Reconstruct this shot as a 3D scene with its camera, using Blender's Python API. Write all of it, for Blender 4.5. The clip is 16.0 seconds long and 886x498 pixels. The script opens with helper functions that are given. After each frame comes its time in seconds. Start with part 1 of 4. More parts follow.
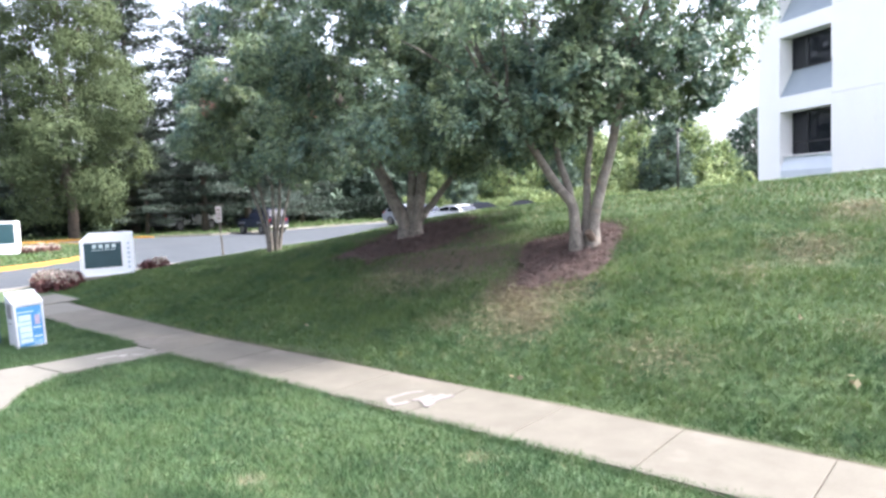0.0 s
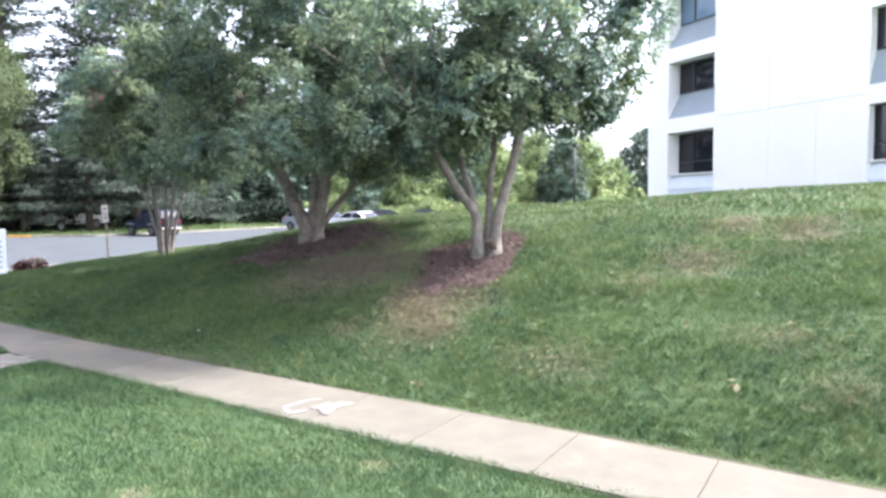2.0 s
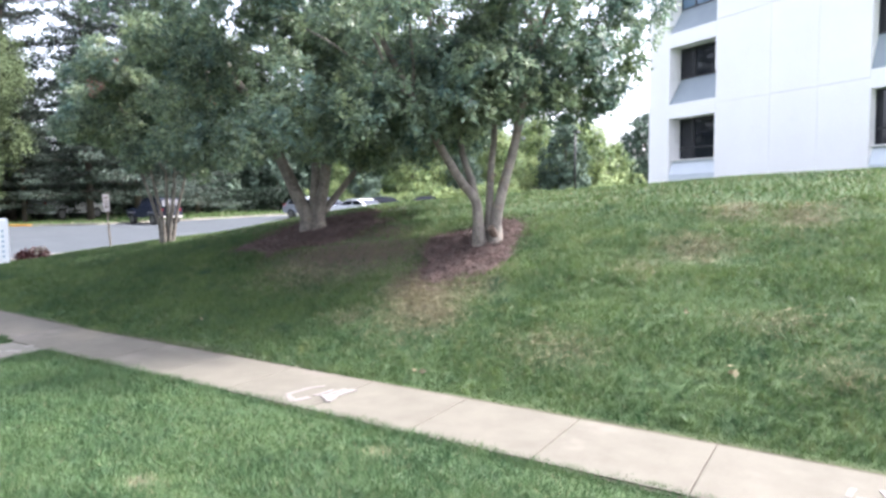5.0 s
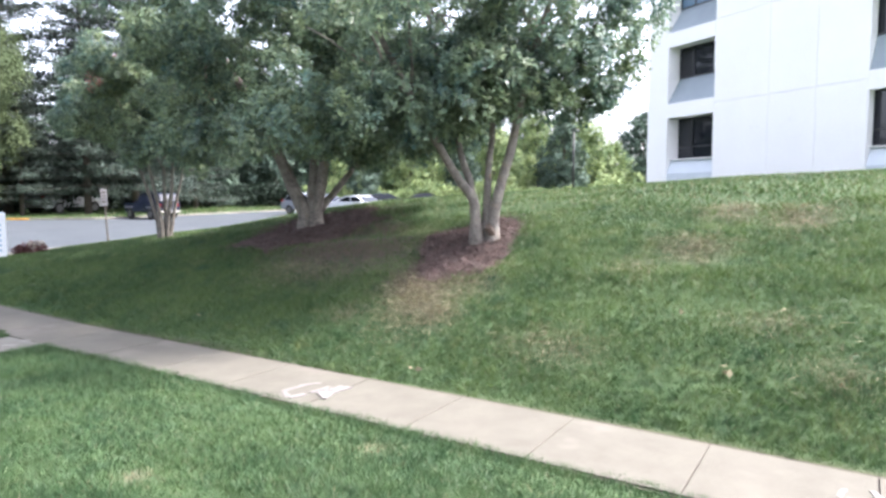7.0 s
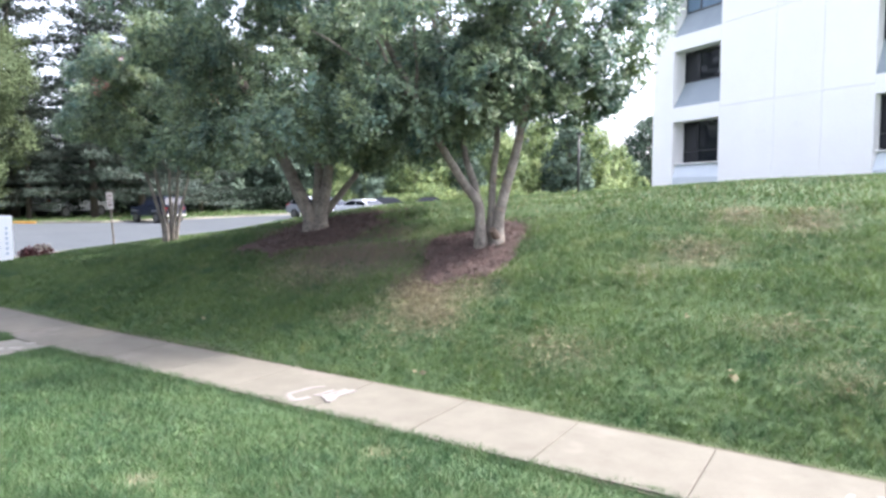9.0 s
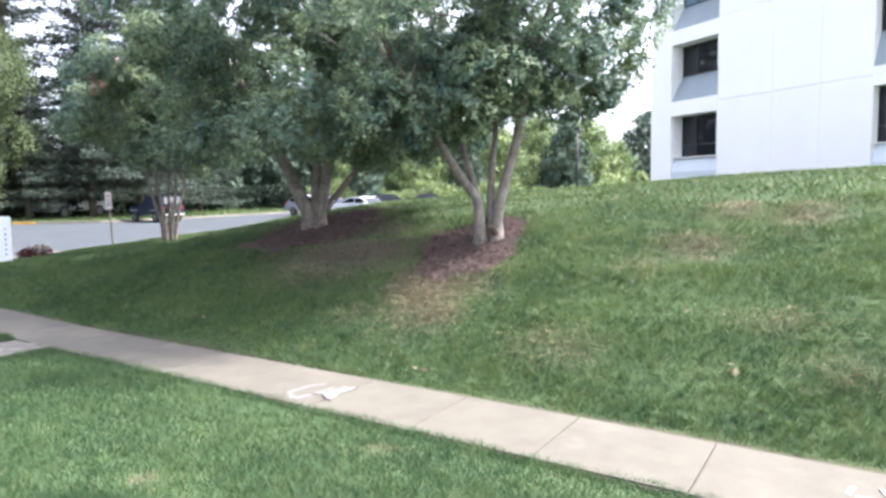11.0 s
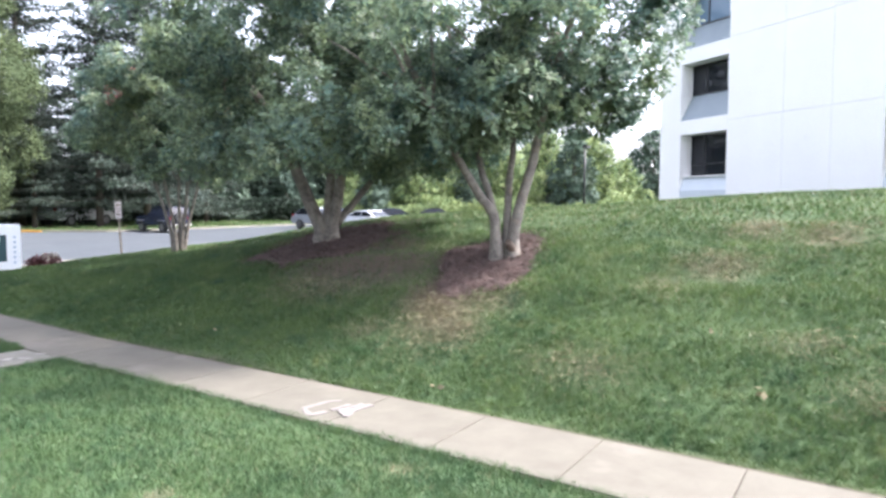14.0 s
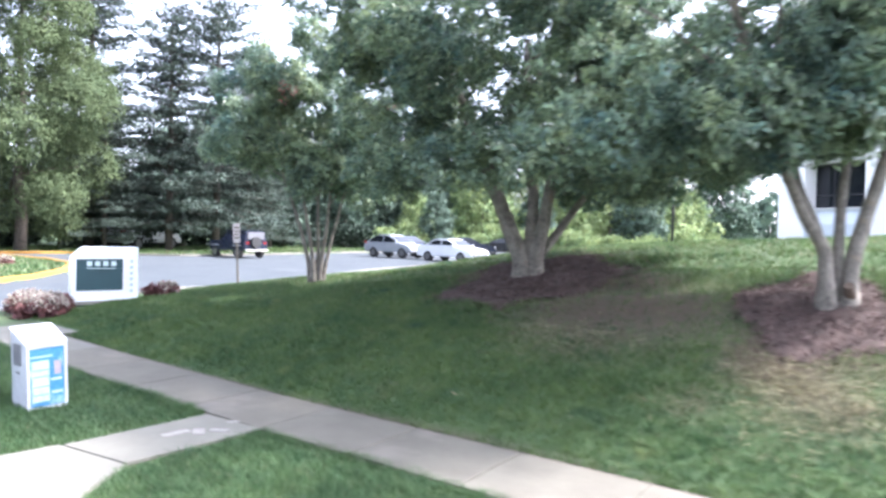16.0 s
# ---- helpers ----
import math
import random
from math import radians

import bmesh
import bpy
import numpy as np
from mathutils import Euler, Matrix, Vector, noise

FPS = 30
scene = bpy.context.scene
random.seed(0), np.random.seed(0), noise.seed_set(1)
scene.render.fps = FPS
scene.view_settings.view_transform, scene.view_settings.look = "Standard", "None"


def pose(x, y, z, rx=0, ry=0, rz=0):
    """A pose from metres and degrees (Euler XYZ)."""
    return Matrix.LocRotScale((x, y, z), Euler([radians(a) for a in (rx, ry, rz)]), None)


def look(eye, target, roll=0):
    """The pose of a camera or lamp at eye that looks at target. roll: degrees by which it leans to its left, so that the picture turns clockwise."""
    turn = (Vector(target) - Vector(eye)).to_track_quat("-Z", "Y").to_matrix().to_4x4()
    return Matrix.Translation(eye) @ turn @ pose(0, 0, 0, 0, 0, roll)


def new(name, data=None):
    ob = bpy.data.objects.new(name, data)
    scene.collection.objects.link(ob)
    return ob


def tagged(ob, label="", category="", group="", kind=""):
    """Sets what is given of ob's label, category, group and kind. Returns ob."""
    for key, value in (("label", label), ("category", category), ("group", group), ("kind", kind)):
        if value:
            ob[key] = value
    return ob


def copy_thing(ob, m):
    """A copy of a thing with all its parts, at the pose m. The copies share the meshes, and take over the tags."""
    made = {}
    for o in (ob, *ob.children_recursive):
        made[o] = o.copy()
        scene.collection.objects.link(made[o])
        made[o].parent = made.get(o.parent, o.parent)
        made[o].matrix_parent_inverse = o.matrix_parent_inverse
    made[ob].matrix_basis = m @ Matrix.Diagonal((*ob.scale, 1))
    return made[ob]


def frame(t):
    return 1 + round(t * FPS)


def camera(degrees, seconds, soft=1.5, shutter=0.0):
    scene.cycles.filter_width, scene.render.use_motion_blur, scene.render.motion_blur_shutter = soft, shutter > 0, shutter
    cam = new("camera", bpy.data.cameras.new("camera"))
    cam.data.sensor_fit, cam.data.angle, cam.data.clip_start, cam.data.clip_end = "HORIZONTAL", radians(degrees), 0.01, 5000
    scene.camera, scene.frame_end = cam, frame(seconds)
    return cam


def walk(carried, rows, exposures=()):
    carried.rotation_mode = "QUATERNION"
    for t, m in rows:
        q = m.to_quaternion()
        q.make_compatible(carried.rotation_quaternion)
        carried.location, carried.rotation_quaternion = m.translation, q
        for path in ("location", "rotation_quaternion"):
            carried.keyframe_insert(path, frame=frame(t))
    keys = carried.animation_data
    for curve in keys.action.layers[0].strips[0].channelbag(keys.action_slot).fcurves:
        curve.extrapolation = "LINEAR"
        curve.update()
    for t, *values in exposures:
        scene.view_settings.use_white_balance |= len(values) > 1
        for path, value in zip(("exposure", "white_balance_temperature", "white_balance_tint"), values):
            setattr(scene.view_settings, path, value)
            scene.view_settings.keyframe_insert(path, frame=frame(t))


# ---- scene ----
cam = camera(65.1, 16.0, soft=2.8, shutter=0.4)
PATH = [
    (0, 0.024, -0.007, 2.347, 86.00, 2.15, -50.82),
    (0.5, 0.031, 0.009, 2.319, 85.82, 3.34, -51.87),
    (1, 0.054, 0.042, 2.345, 85.78, 5.79, -54.46),
    (1.5, 0.046, 0.037, 2.333, 86.36, 2.28, -56.33),
    (2, 0.051, 0.045, 2.313, 86.50, 0.41, -58.86),
    (2.5, 0.038, 0.020, 2.338, 86.60, -0.10, -59.92),
    (3, 0.031, 0.010, 2.331, 86.54, 0.01, -59.81),
    (3.5, 0.011, 0.015, 2.338, 86.07, 0.10, -58.99),
    (4, 0.009, 0.025, 2.332, 85.47, 0.92, -58.80),
    (6.5, 0.021, 0.017, 2.335, 85.24, 0.21, -58.87),
    (7, 0.000, 0.000, 2.351, 85.15, 0.21, -58.94),
    (7.5, -0.010, -0.002, 2.356, 85.21, 0.13, -58.67),
    (8, 0.006, 0.009, 2.350, 85.21, -0.06, -58.55),
    (8.5, 0.005, 0.000, 2.348, 85.49, 0.05, -58.51),
    (9, 0.009, 0.002, 2.341, 85.49, 0.15, -58.53),
    (11.5, 0.014, 0.004, 2.343, 85.18, 0.83, -58.69),
    (12, 0.015, 0.009, 2.344, 85.26, 0.93, -58.74),
    (12.5, 0.021, 0.004, 2.342, 85.21, 0.53, -58.68),
    (13, 0.006, 0.001, 2.343, 85.38, 0.63, -58.71),
    (13.5, -0.000, 0.010, 2.350, 85.41, 0.93, -58.70),
    (14, 0.023, 0.240, 2.338, 86.44, -0.23, -58.29),
    (14.5, 0.074, 0.680, 2.310, 87.37, -0.63, -57.26),
    (15, 0.174, 1.597, 2.310, 88.25, -1.41, -56.11),
    (15.5, 0.305, 2.806, 2.308, 88.71, -1.98, -55.78),
    (16, 0.509, 4.489, 2.251, 88.85, -1.37, -55.67),
]
walk(cam, [(t, pose(*p)) for t, *p in PATH], [(0.0, 2.46, 5980, 18), (1.5, 2.55, 5980, 18), (2.6, 2.55, 5980, 18), (3.4, 2.42, 5980, 18), (14.0, 2.42, 5980, 18), (15.0, 2.45, 5860, 18), (16.0, 2.79, 5690, 18)])

# ---- world, sun ----
world = bpy.data.worlds.new("World")
scene.world = world
world.use_nodes = True
SUN_AZ, SUN_EL = 145.5, 46.5      # compass angle from +y towards +x, height
wn = world.node_tree.nodes
sky = wn.new("ShaderNodeTexSky")
sky.sky_type = 'NISHITA'
sky.sun_disc = False
sky.sun_elevation = radians(SUN_EL)
sky.sun_rotation = radians(SUN_AZ)
sky.dust_density = 4.0
sky.air_density = 1.0
sky.ozone_density = 1.0
haze = wn.new("ShaderNodeHueSaturation")       # thin bright haze
haze.inputs["Saturation"].default_value = 0.36
world.node_tree.links.new(sky.outputs[0], haze.inputs["Color"])
world.node_tree.links.new(haze.outputs[0], wn["Background"].inputs[0])
wn["Background"].inputs[1].default_value = 0.15
sun_data = bpy.data.lights.new("sun", 'SUN')
sun_data.energy = 2.45
sun_data.angle = radians(4)
sun_data.color = (1.0, 0.93, 0.81)
sun = new("sun", sun_data)
a, e = radians(SUN_AZ), radians(SUN_EL)
sun.matrix_world = look((30 * math.sin(a) * math.cos(e), 30 * math.cos(a) * math.cos(e), 30 * math.sin(e)), (0, 0, 0))

# ---- materials ----


def rgb(c):
    return (*c, 1.0)


def material(name, low, high, scale=3.0, rough=0.8, bump=0.0, fine=40.0, metallic=0.0, island=0.0, spec=0.5,
             translucent=0.0, patches=None, coords="Object"):
    """A procedural surface: two noises mix the colours, a fine one bumps; island: spread of brightness from piece to piece."""
    m = bpy.data.materials.new(name)
    m.use_nodes = True
    nt = m.node_tree
    n, l = nt.nodes, nt.links
    p = n["Principled BSDF"]
    p.inputs["Roughness"].default_value = rough
    p.inputs["Metallic"].default_value = metallic
    p.inputs["Specular IOR Level"].default_value = spec
    tc = n.new("ShaderNodeTexCoord")
    n1 = n.new("ShaderNodeTexNoise")
    n1.inputs["Scale"].default_value = scale
    n1.inputs["Detail"].default_value = 5
    n1.inputs["Roughness"].default_value = 0.65
    n2 = n.new("ShaderNodeTexNoise")
    n2.inputs["Scale"].default_value = fine
    n2.inputs["Detail"].default_value = 4
    for q in (n1, n2):
        l.new(tc.outputs[coords], q.inputs["Vector"])
    add = n.new("ShaderNodeMath")
    add.operation = 'MULTIPLY_ADD'
    l.new(n2.outputs[0], add.inputs[0])
    add.inputs[1].default_value = 0.6
    l.new(n1.outputs[0], add.inputs[2])
    ramp = n.new("ShaderNodeValToRGB")
    ramp.color_ramp.elements[0].position, ramp.color_ramp.elements[1].position = 0.55, 1.05
    ramp.color_ramp.elements[0].color, ramp.color_ramp.elements[1].color = rgb(low), rgb(high)
    l.new(add.outputs[0], ramp.inputs[0])
    col = ramp.outputs[0]
    for scale_p, where, colour in patches or ():
        np_ = n.new("ShaderNodeTexNoise")
        np_.inputs["Scale"].default_value = scale_p
        np_.inputs["Detail"].default_value = 4
        l.new(tc.outputs[coords], np_.inputs["Vector"])
        r2 = n.new("ShaderNodeValToRGB")
        r2.color_ramp.elements[0].position, r2.color_ramp.elements[1].position = where, where + 0.1
        l.new(np_.outputs[0], r2.inputs[0])
        mx = n.new("ShaderNodeMix")
        mx.data_type = 'RGBA'
        l.new(r2.outputs[0], mx.inputs[0])
        l.new(col, mx.inputs[6])
        mx.inputs[7].default_value = rgb(colour)
        col = mx.outputs[2]
    if island:
        g = n.new("ShaderNodeNewGeometry")
        mr = n.new("ShaderNodeMapRange")
        mr.inputs[3].default_value, mr.inputs[4].default_value = 1 - island, 1 + island
        l.new(g.outputs["Random Per Island"], mr.inputs[0])
        hs = n.new("ShaderNodeHueSaturation")
        l.new(mr.outputs[0], hs.inputs["Value"])
        mh = n.new("ShaderNodeMapRange")
        mh.inputs[3].default_value, mh.inputs[4].default_value = 0.485, 0.515
        l.new(n1.outputs[0], mh.inputs[0])
        l.new(mh.outputs[0], hs.inputs["Hue"])
        l.new(col, hs.inputs["Color"])
        col = hs.outputs[0]
    l.new(col, p.inputs["Base Color"])
    if bump:
        b = n.new("ShaderNodeBump")
        b.inputs["Strength"].default_value = bump
        b.inputs["Distance"].default_value = 0.02
        l.new(add.outputs[0], b.inputs["Height"])
        l.new(b.outputs[0], p.inputs["Normal"])
    if translucent:
        t = n.new("ShaderNodeBsdfTranslucent")
        l.new(col, t.inputs[0])
        ms = n.new("ShaderNodeMixShader")
        ms.inputs[0].default_value = translucent
        l.new(p.outputs[0], ms.inputs[1])
        l.new(t.outputs[0], ms.inputs[2])
        l.new(ms.outputs[0], n["Material Output"].inputs[0])
    return m


M_soil = material("lawn soil", (0.035, 0.072, 0.026), (0.075, 0.115, 0.042), 1.2, 0.95, 0.6, 30,
                  patches=[(0.55, 0.64, (0.11, 0.105, 0.05))])


def add_bare(m):
    """Bare brown earth where the mesh's worn attribute says that the turf is gone."""
    n, l = m.node_tree.nodes, m.node_tree.links
    base = n["Principled BSDF"].inputs["Base Color"]
    old = base.links[0].from_socket
    at = n.new("ShaderNodeAttribute")
    at.attribute_name = "worn"
    mx = n.new("ShaderNodeMix")
    mx.data_type = 'RGBA'
    l.new(at.outputs["Fac"], mx.inputs[0])
    l.new(old, mx.inputs[6])
    mx.inputs[7].default_value = (0.07, 0.046, 0.035, 1)
    l.new(mx.outputs[2], base)


add_bare(M_soil)
M_grass = material("grass blades", (0.026, 0.076, 0.028), (0.102, 0.15, 0.045), 0.7, 0.5, 0, 6, island=0.22, translucent=0.3, spec=0.35,
                   patches=[(2.6, 0.6, (0.13, 0.165, 0.06)), (1.5, 0.62, (0.032, 0.078, 0.04))])
# Verge blades have a cooler tone and a lower high end than bank blades.
M_verge = material("cooler-toned verge blades", (0.032, 0.08, 0.034), (0.078, 0.128, 0.048), 1.1, 0.5, 0, 6, island=0.2, translucent=0.3, spec=0.3)
M_dry = material("dry grass blades", (0.15, 0.135, 0.075), (0.27, 0.24, 0.155), 2.0, 0.8, 0, 9, island=0.3, translucent=0.2, spec=0.2)
M_mulch = material("shredded bark mulch", (0.03, 0.019, 0.016), (0.09, 0.058, 0.048), 6.0, 0.95, 1.0, 60)
M_chip = material("bark chips", (0.05, 0.032, 0.029), (0.125, 0.084, 0.074), 6.0, 0.9, 0, 30, island=0.3)
M_walk = material("sidewalk concrete", (0.089, 0.081, 0.063), (0.123, 0.114, 0.09), 2.2, 0.9, 0.15, 90,
                  patches=[(1.1, 0.62, (0.138, 0.122, 0.102))])
M_walk_l = material("paler newer concrete", (0.112, 0.108, 0.088), (0.148, 0.142, 0.118), 2.2, 0.9, 0.15, 90)
M_joint = material("joint dirt", (0.05, 0.04, 0.032), (0.085, 0.07, 0.055), 5, 0.95, 0.3, 60)
M_asphalt = material("sunlit asphalt", (0.033, 0.04, 0.046), (0.047, 0.055, 0.062), 0.6, 0.9, 0.2, 60,
                     patches=[(0.25, 0.6, (0.06, 0.066, 0.073))])
M_street = material("street asphalt", (0.05, 0.05, 0.052), (0.09, 0.09, 0.09), 1.0, 0.9, 0.3, 60)
M_kerb = material("kerb concrete", (0.16, 0.152, 0.138), (0.24, 0.226, 0.205), 2.0, 0.9, 0.2, 40)
M_kerb_old = material("weathered kerb concrete", (0.08, 0.078, 0.066), (0.16, 0.15, 0.125), 0.8, 0.9, 0.2, 20)
M_plate = material("faded sign plate", (0.33, 0.3, 0.31), (0.42, 0.39, 0.4), 4.0, 0.6, 0, 30)
M_post = material("weathered brown steel post", (0.07, 0.058, 0.046), (0.14, 0.12, 0.1), 5, 0.6, 0.05, 30)
M_yellow = material("yellow kerb paint", (0.3, 0.145, 0.018), (0.42, 0.215, 0.035), 2.0, 0.7, 0.1, 30)
M_chalk = material("white marking paint", (0.15, 0.137, 0.126), (0.185, 0.172, 0.16), 6.0, 0.9, 0, 40)
M_paint = material("worn pavement paint", (0.19, 0.18, 0.16), (0.26, 0.245, 0.22), 6.0, 0.9, 0, 40)
M_bark = material("smooth tan bark", (0.062, 0.053, 0.044), (0.225, 0.2, 0.168), 4.0, 0.8, 0.5, 18, patches=[(5.0, 0.6, (0.2, 0.155, 0.115)), (9.0, 0.66, (0.09, 0.085, 0.07))])
M_bark2 = material("dark rough bark", (0.03, 0.025, 0.02), (0.10, 0.08, 0.065), 4.0, 0.95, 0.8, 25)
M_cut = material("pale cut wood", (0.07, 0.048, 0.034), (0.11, 0.08, 0.058), 12, 0.85, 0.2, 60)
# Blue-green lows and yellow highs put shade, haze and highlights into the leaf colour.
M_leaf = material("glossy green leaves", (0.056, 0.122, 0.126), (0.228, 0.28, 0.142), 0.9, 0.42, 0, 5, island=0.45, translucent=0.42, spec=0.32)
M_leaf_y = material("yellow green leaves", (0.05, 0.076, 0.04), (0.098, 0.124, 0.058), 0.5, 0.8, 0, 3, spec=0.15, island=0.18, translucent=0.3)
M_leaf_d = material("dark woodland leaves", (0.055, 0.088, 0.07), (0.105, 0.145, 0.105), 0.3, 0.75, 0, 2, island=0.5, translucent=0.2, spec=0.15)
# Lit copy of the woodland leaves: sunlight is put into this brighter colour.
M_leaf_l = material("woodland leaves with sunlight in colour", (0.07, 0.135, 0.07), (0.29, 0.34, 0.14), 0.25, 0.5, 0, 2, island=0.45, translucent=0.3, spec=0.15)
# Near-black leaf colour stands in for the deep shade under the trees.
M_leaf_u = material("undergrowth leaves with shade in colour", (0.012, 0.022, 0.016), (0.03, 0.045, 0.03), 0.3, 0.6, 0, 2, island=0.5, translucent=0.15, spec=0.15)
M_needle = material("pine needles", (0.03, 0.047, 0.039), (0.072, 0.094, 0.074), 0.5, 0.6, 0, 4, island=0.5, translucent=0.2, spec=0.25)
M_flower = material("pink red blossom", (0.24, 0.07, 0.065), (0.42, 0.15, 0.13), 4, 0.6, 0, 20, island=0.3, translucent=0.3)
M_white = material("white precast concrete", (0.87, 0.84, 0.8), (0.92, 0.895, 0.86), 0.35, 0.85, 0.06, 12, patches=[(0.5, 0.66, (0.82, 0.79, 0.755))])
M_slope = material("grey blue sloped panel", (0.235, 0.275, 0.3), (0.29, 0.33, 0.355), 0.8, 0.5, 0.03, 20)
M_spandrel = material("pale grey blue panel", (0.55, 0.59, 0.62), (0.62, 0.66, 0.69), 0.8, 0.5, 0.03, 20)
M_frame = material("dark bronze frame", (0.02, 0.02, 0.022), (0.04, 0.04, 0.042), 3, 0.4, 0, 30)
M_signw = material("white sign enamel", (0.72, 0.75, 0.77), (0.8, 0.82, 0.83), 1.5, 0.45, 0.02, 30)
M_signg = material("dark green sign panel", (0.012, 0.04, 0.05), (0.02, 0.058, 0.068), 2.0, 0.35, 0, 30)
M_signl = material("pale lettering", (0.45, 0.55, 0.55), (0.6, 0.7, 0.7), 3, 0.5, 0, 30)
M_blue = material("cyan printed poster", (0.03, 0.15, 0.32), (0.07, 0.24, 0.42), 2.5, 0.4, 0, 20, patches=[(4.0, 0.55, (0.3, 0.42, 0.55))])
M_pale = material("pale blue print", (0.3, 0.4, 0.5), (0.42, 0.5, 0.58), 6, 0.5, 0, 30)
M_tint = material("faded pink print", (0.25, 0.2, 0.26), (0.34, 0.28, 0.34), 6, 0.5, 0, 30)
M_box = material("white weathered plastic", (0.42, 0.43, 0.45), (0.55, 0.56, 0.58), 3, 0.5, 0.05, 30)
M_boxg = material("dark teal plastic", (0.01, 0.05, 0.06), (0.02, 0.08, 0.09), 3, 0.4, 0, 30)
M_grey = material("grey plastic", (0.12, 0.12, 0.13), (0.2, 0.2, 0.21), 4, 0.5, 0, 30)
M_cream = material("cream blossom", (0.24, 0.2, 0.16), (0.4, 0.36, 0.3), 6, 0.8, 0, 30, island=0.3)
M_redplant = material("dark red foliage", (0.05, 0.016, 0.016), (0.12, 0.036, 0.032), 4, 0.7, 0, 20, island=0.4)
M_steel = material("galvanised steel", (0.30, 0.29, 0.26), (0.42, 0.41, 0.37), 5, 0.5, 0.05, 30, metallic=0.3)
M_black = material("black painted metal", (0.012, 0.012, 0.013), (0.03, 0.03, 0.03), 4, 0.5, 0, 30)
M_tyre = material("tyre rubber", (0.012, 0.012, 0.012), (0.03, 0.03, 0.03), 6, 0.85, 0, 30)
M_rim = material("alloy rim", (0.12, 0.12, 0.125), (0.22, 0.22, 0.225), 5, 0.35, 0, 30, metallic=0.8)
M_carw = material("white car paint", (0.58, 0.6, 0.62), (0.66, 0.67, 0.68), 1, 0.2, 0, 30)
M_cars = material("silver car paint", (0.27, 0.29, 0.32), (0.34, 0.36, 0.39), 1, 0.25, 0, 30, metallic=0.3)
M_card = material("dark blue car paint", (0.012, 0.016, 0.03), (0.025, 0.03, 0.05), 1, 0.2, 0, 30)
M_cark = material("black car paint", (0.012, 0.012, 0.014), (0.025, 0.025, 0.028), 1, 0.2, 0, 30)
M_lampr = material("red lamp lens", (0.14, 0.01, 0.01), (0.2, 0.02, 0.02), 4, 0.2, 0, 30)
M_lampw = material("clear lamp lens", (0.6, 0.6, 0.6), (0.8, 0.8, 0.8), 4, 0.15, 0, 30)


def glass_dark(name, colour=(0.012, 0.014, 0.018)):
    m = bpy.data.materials.new(name)
    m.use_nodes = True
    p = m.node_tree.nodes["Principled BSDF"]
    p.inputs["Base Color"].default_value = rgb(colour)
    p.inputs["Roughness"].default_value = 0.04
    p.inputs["IOR"].default_value = 1.5
    return m


M_glass = glass_dark("tinted window glass")
# Pale base colour paints a sky reflection onto the car's rear glass.
M_glassp = glass_dark("car glass with painted sky reflection", (0.13, 0.13, 0.14))
# The sky's reflection in the upper windows is painted as a blue base colour.
M_glass_sky = glass_dark("window glass with painted sky blue", (0.13, 0.2, 0.28))

# ---- geometry helpers ----


def link_mesh(name, verts, faces, mat, parent=None, smooth=False):
    me = bpy.data.meshes.new(name)
    me.from_pydata(verts, [], faces)
    me.materials.append(mat)
    if smooth:
        me.polygons.foreach_set("use_smooth", [True] * len(me.polygons))
    ob = new(name, me)
    if parent:
        ob.parent = parent
    return ob


def quads(name, verts, mat, parent=None, size=4):
    """A mesh of loose polygons from an (n, size, 3) array."""
    verts = np.ascontiguousarray(verts, dtype=np.float32)
    n = len(verts)
    me = bpy.data.meshes.new(name)
    me.vertices.add(n * size)
    me.vertices.foreach_set("co", verts.ravel())
    me.loops.add(n * size)
    me.loops.foreach_set("vertex_index", np.arange(n * size, dtype=np.int32))
    me.polygons.add(n)
    me.polygons.foreach_set("loop_start", np.arange(0, n * size, size, dtype=np.int32))
    me.update(calc_edges=True)
    me.materials.append(mat)
    ob = new(name, me)
    if parent:
        ob.parent = parent
    return ob


def part(name, bm, mat, parent=None, label="", smooth=False):
    me = bpy.data.meshes.new(name)
    bm.to_mesh(me)
    bm.free()
    me.materials.append(mat)
    if smooth:
        me.polygons.foreach_set("use_smooth", [True] * len(me.polygons))
    ob = new(name, me)
    if parent:
        ob.parent = parent
    if label:
        ob["label"] = label
    return ob


def empty(name, m, label, category, group="", kind=""):
    ob = new(name)
    ob.empty_display_size = 0.2
    ob.matrix_basis = m
    return tagged(ob, label, category, group, kind)


def box(size, at=(0, 0, 0), bevel=0.0, m=None):
    """A box whose base centre lies at `at`."""
    bm = bmesh.new()
    bmesh.ops.create_cube(bm, size=1)
    bmesh.ops.transform(bm, verts=bm.verts, matrix=Matrix.Translation((at[0], at[1], at[2] + size[2] / 2)) @ Matrix.Diagonal((*size, 1)))
    if bevel:
        bmesh.ops.bevel(bm, geom=bm.edges[:], offset=bevel, segments=2, affect='EDGES')
    if m is not None:
        bmesh.ops.transform(bm, verts=bm.verts, matrix=m)
    return bm


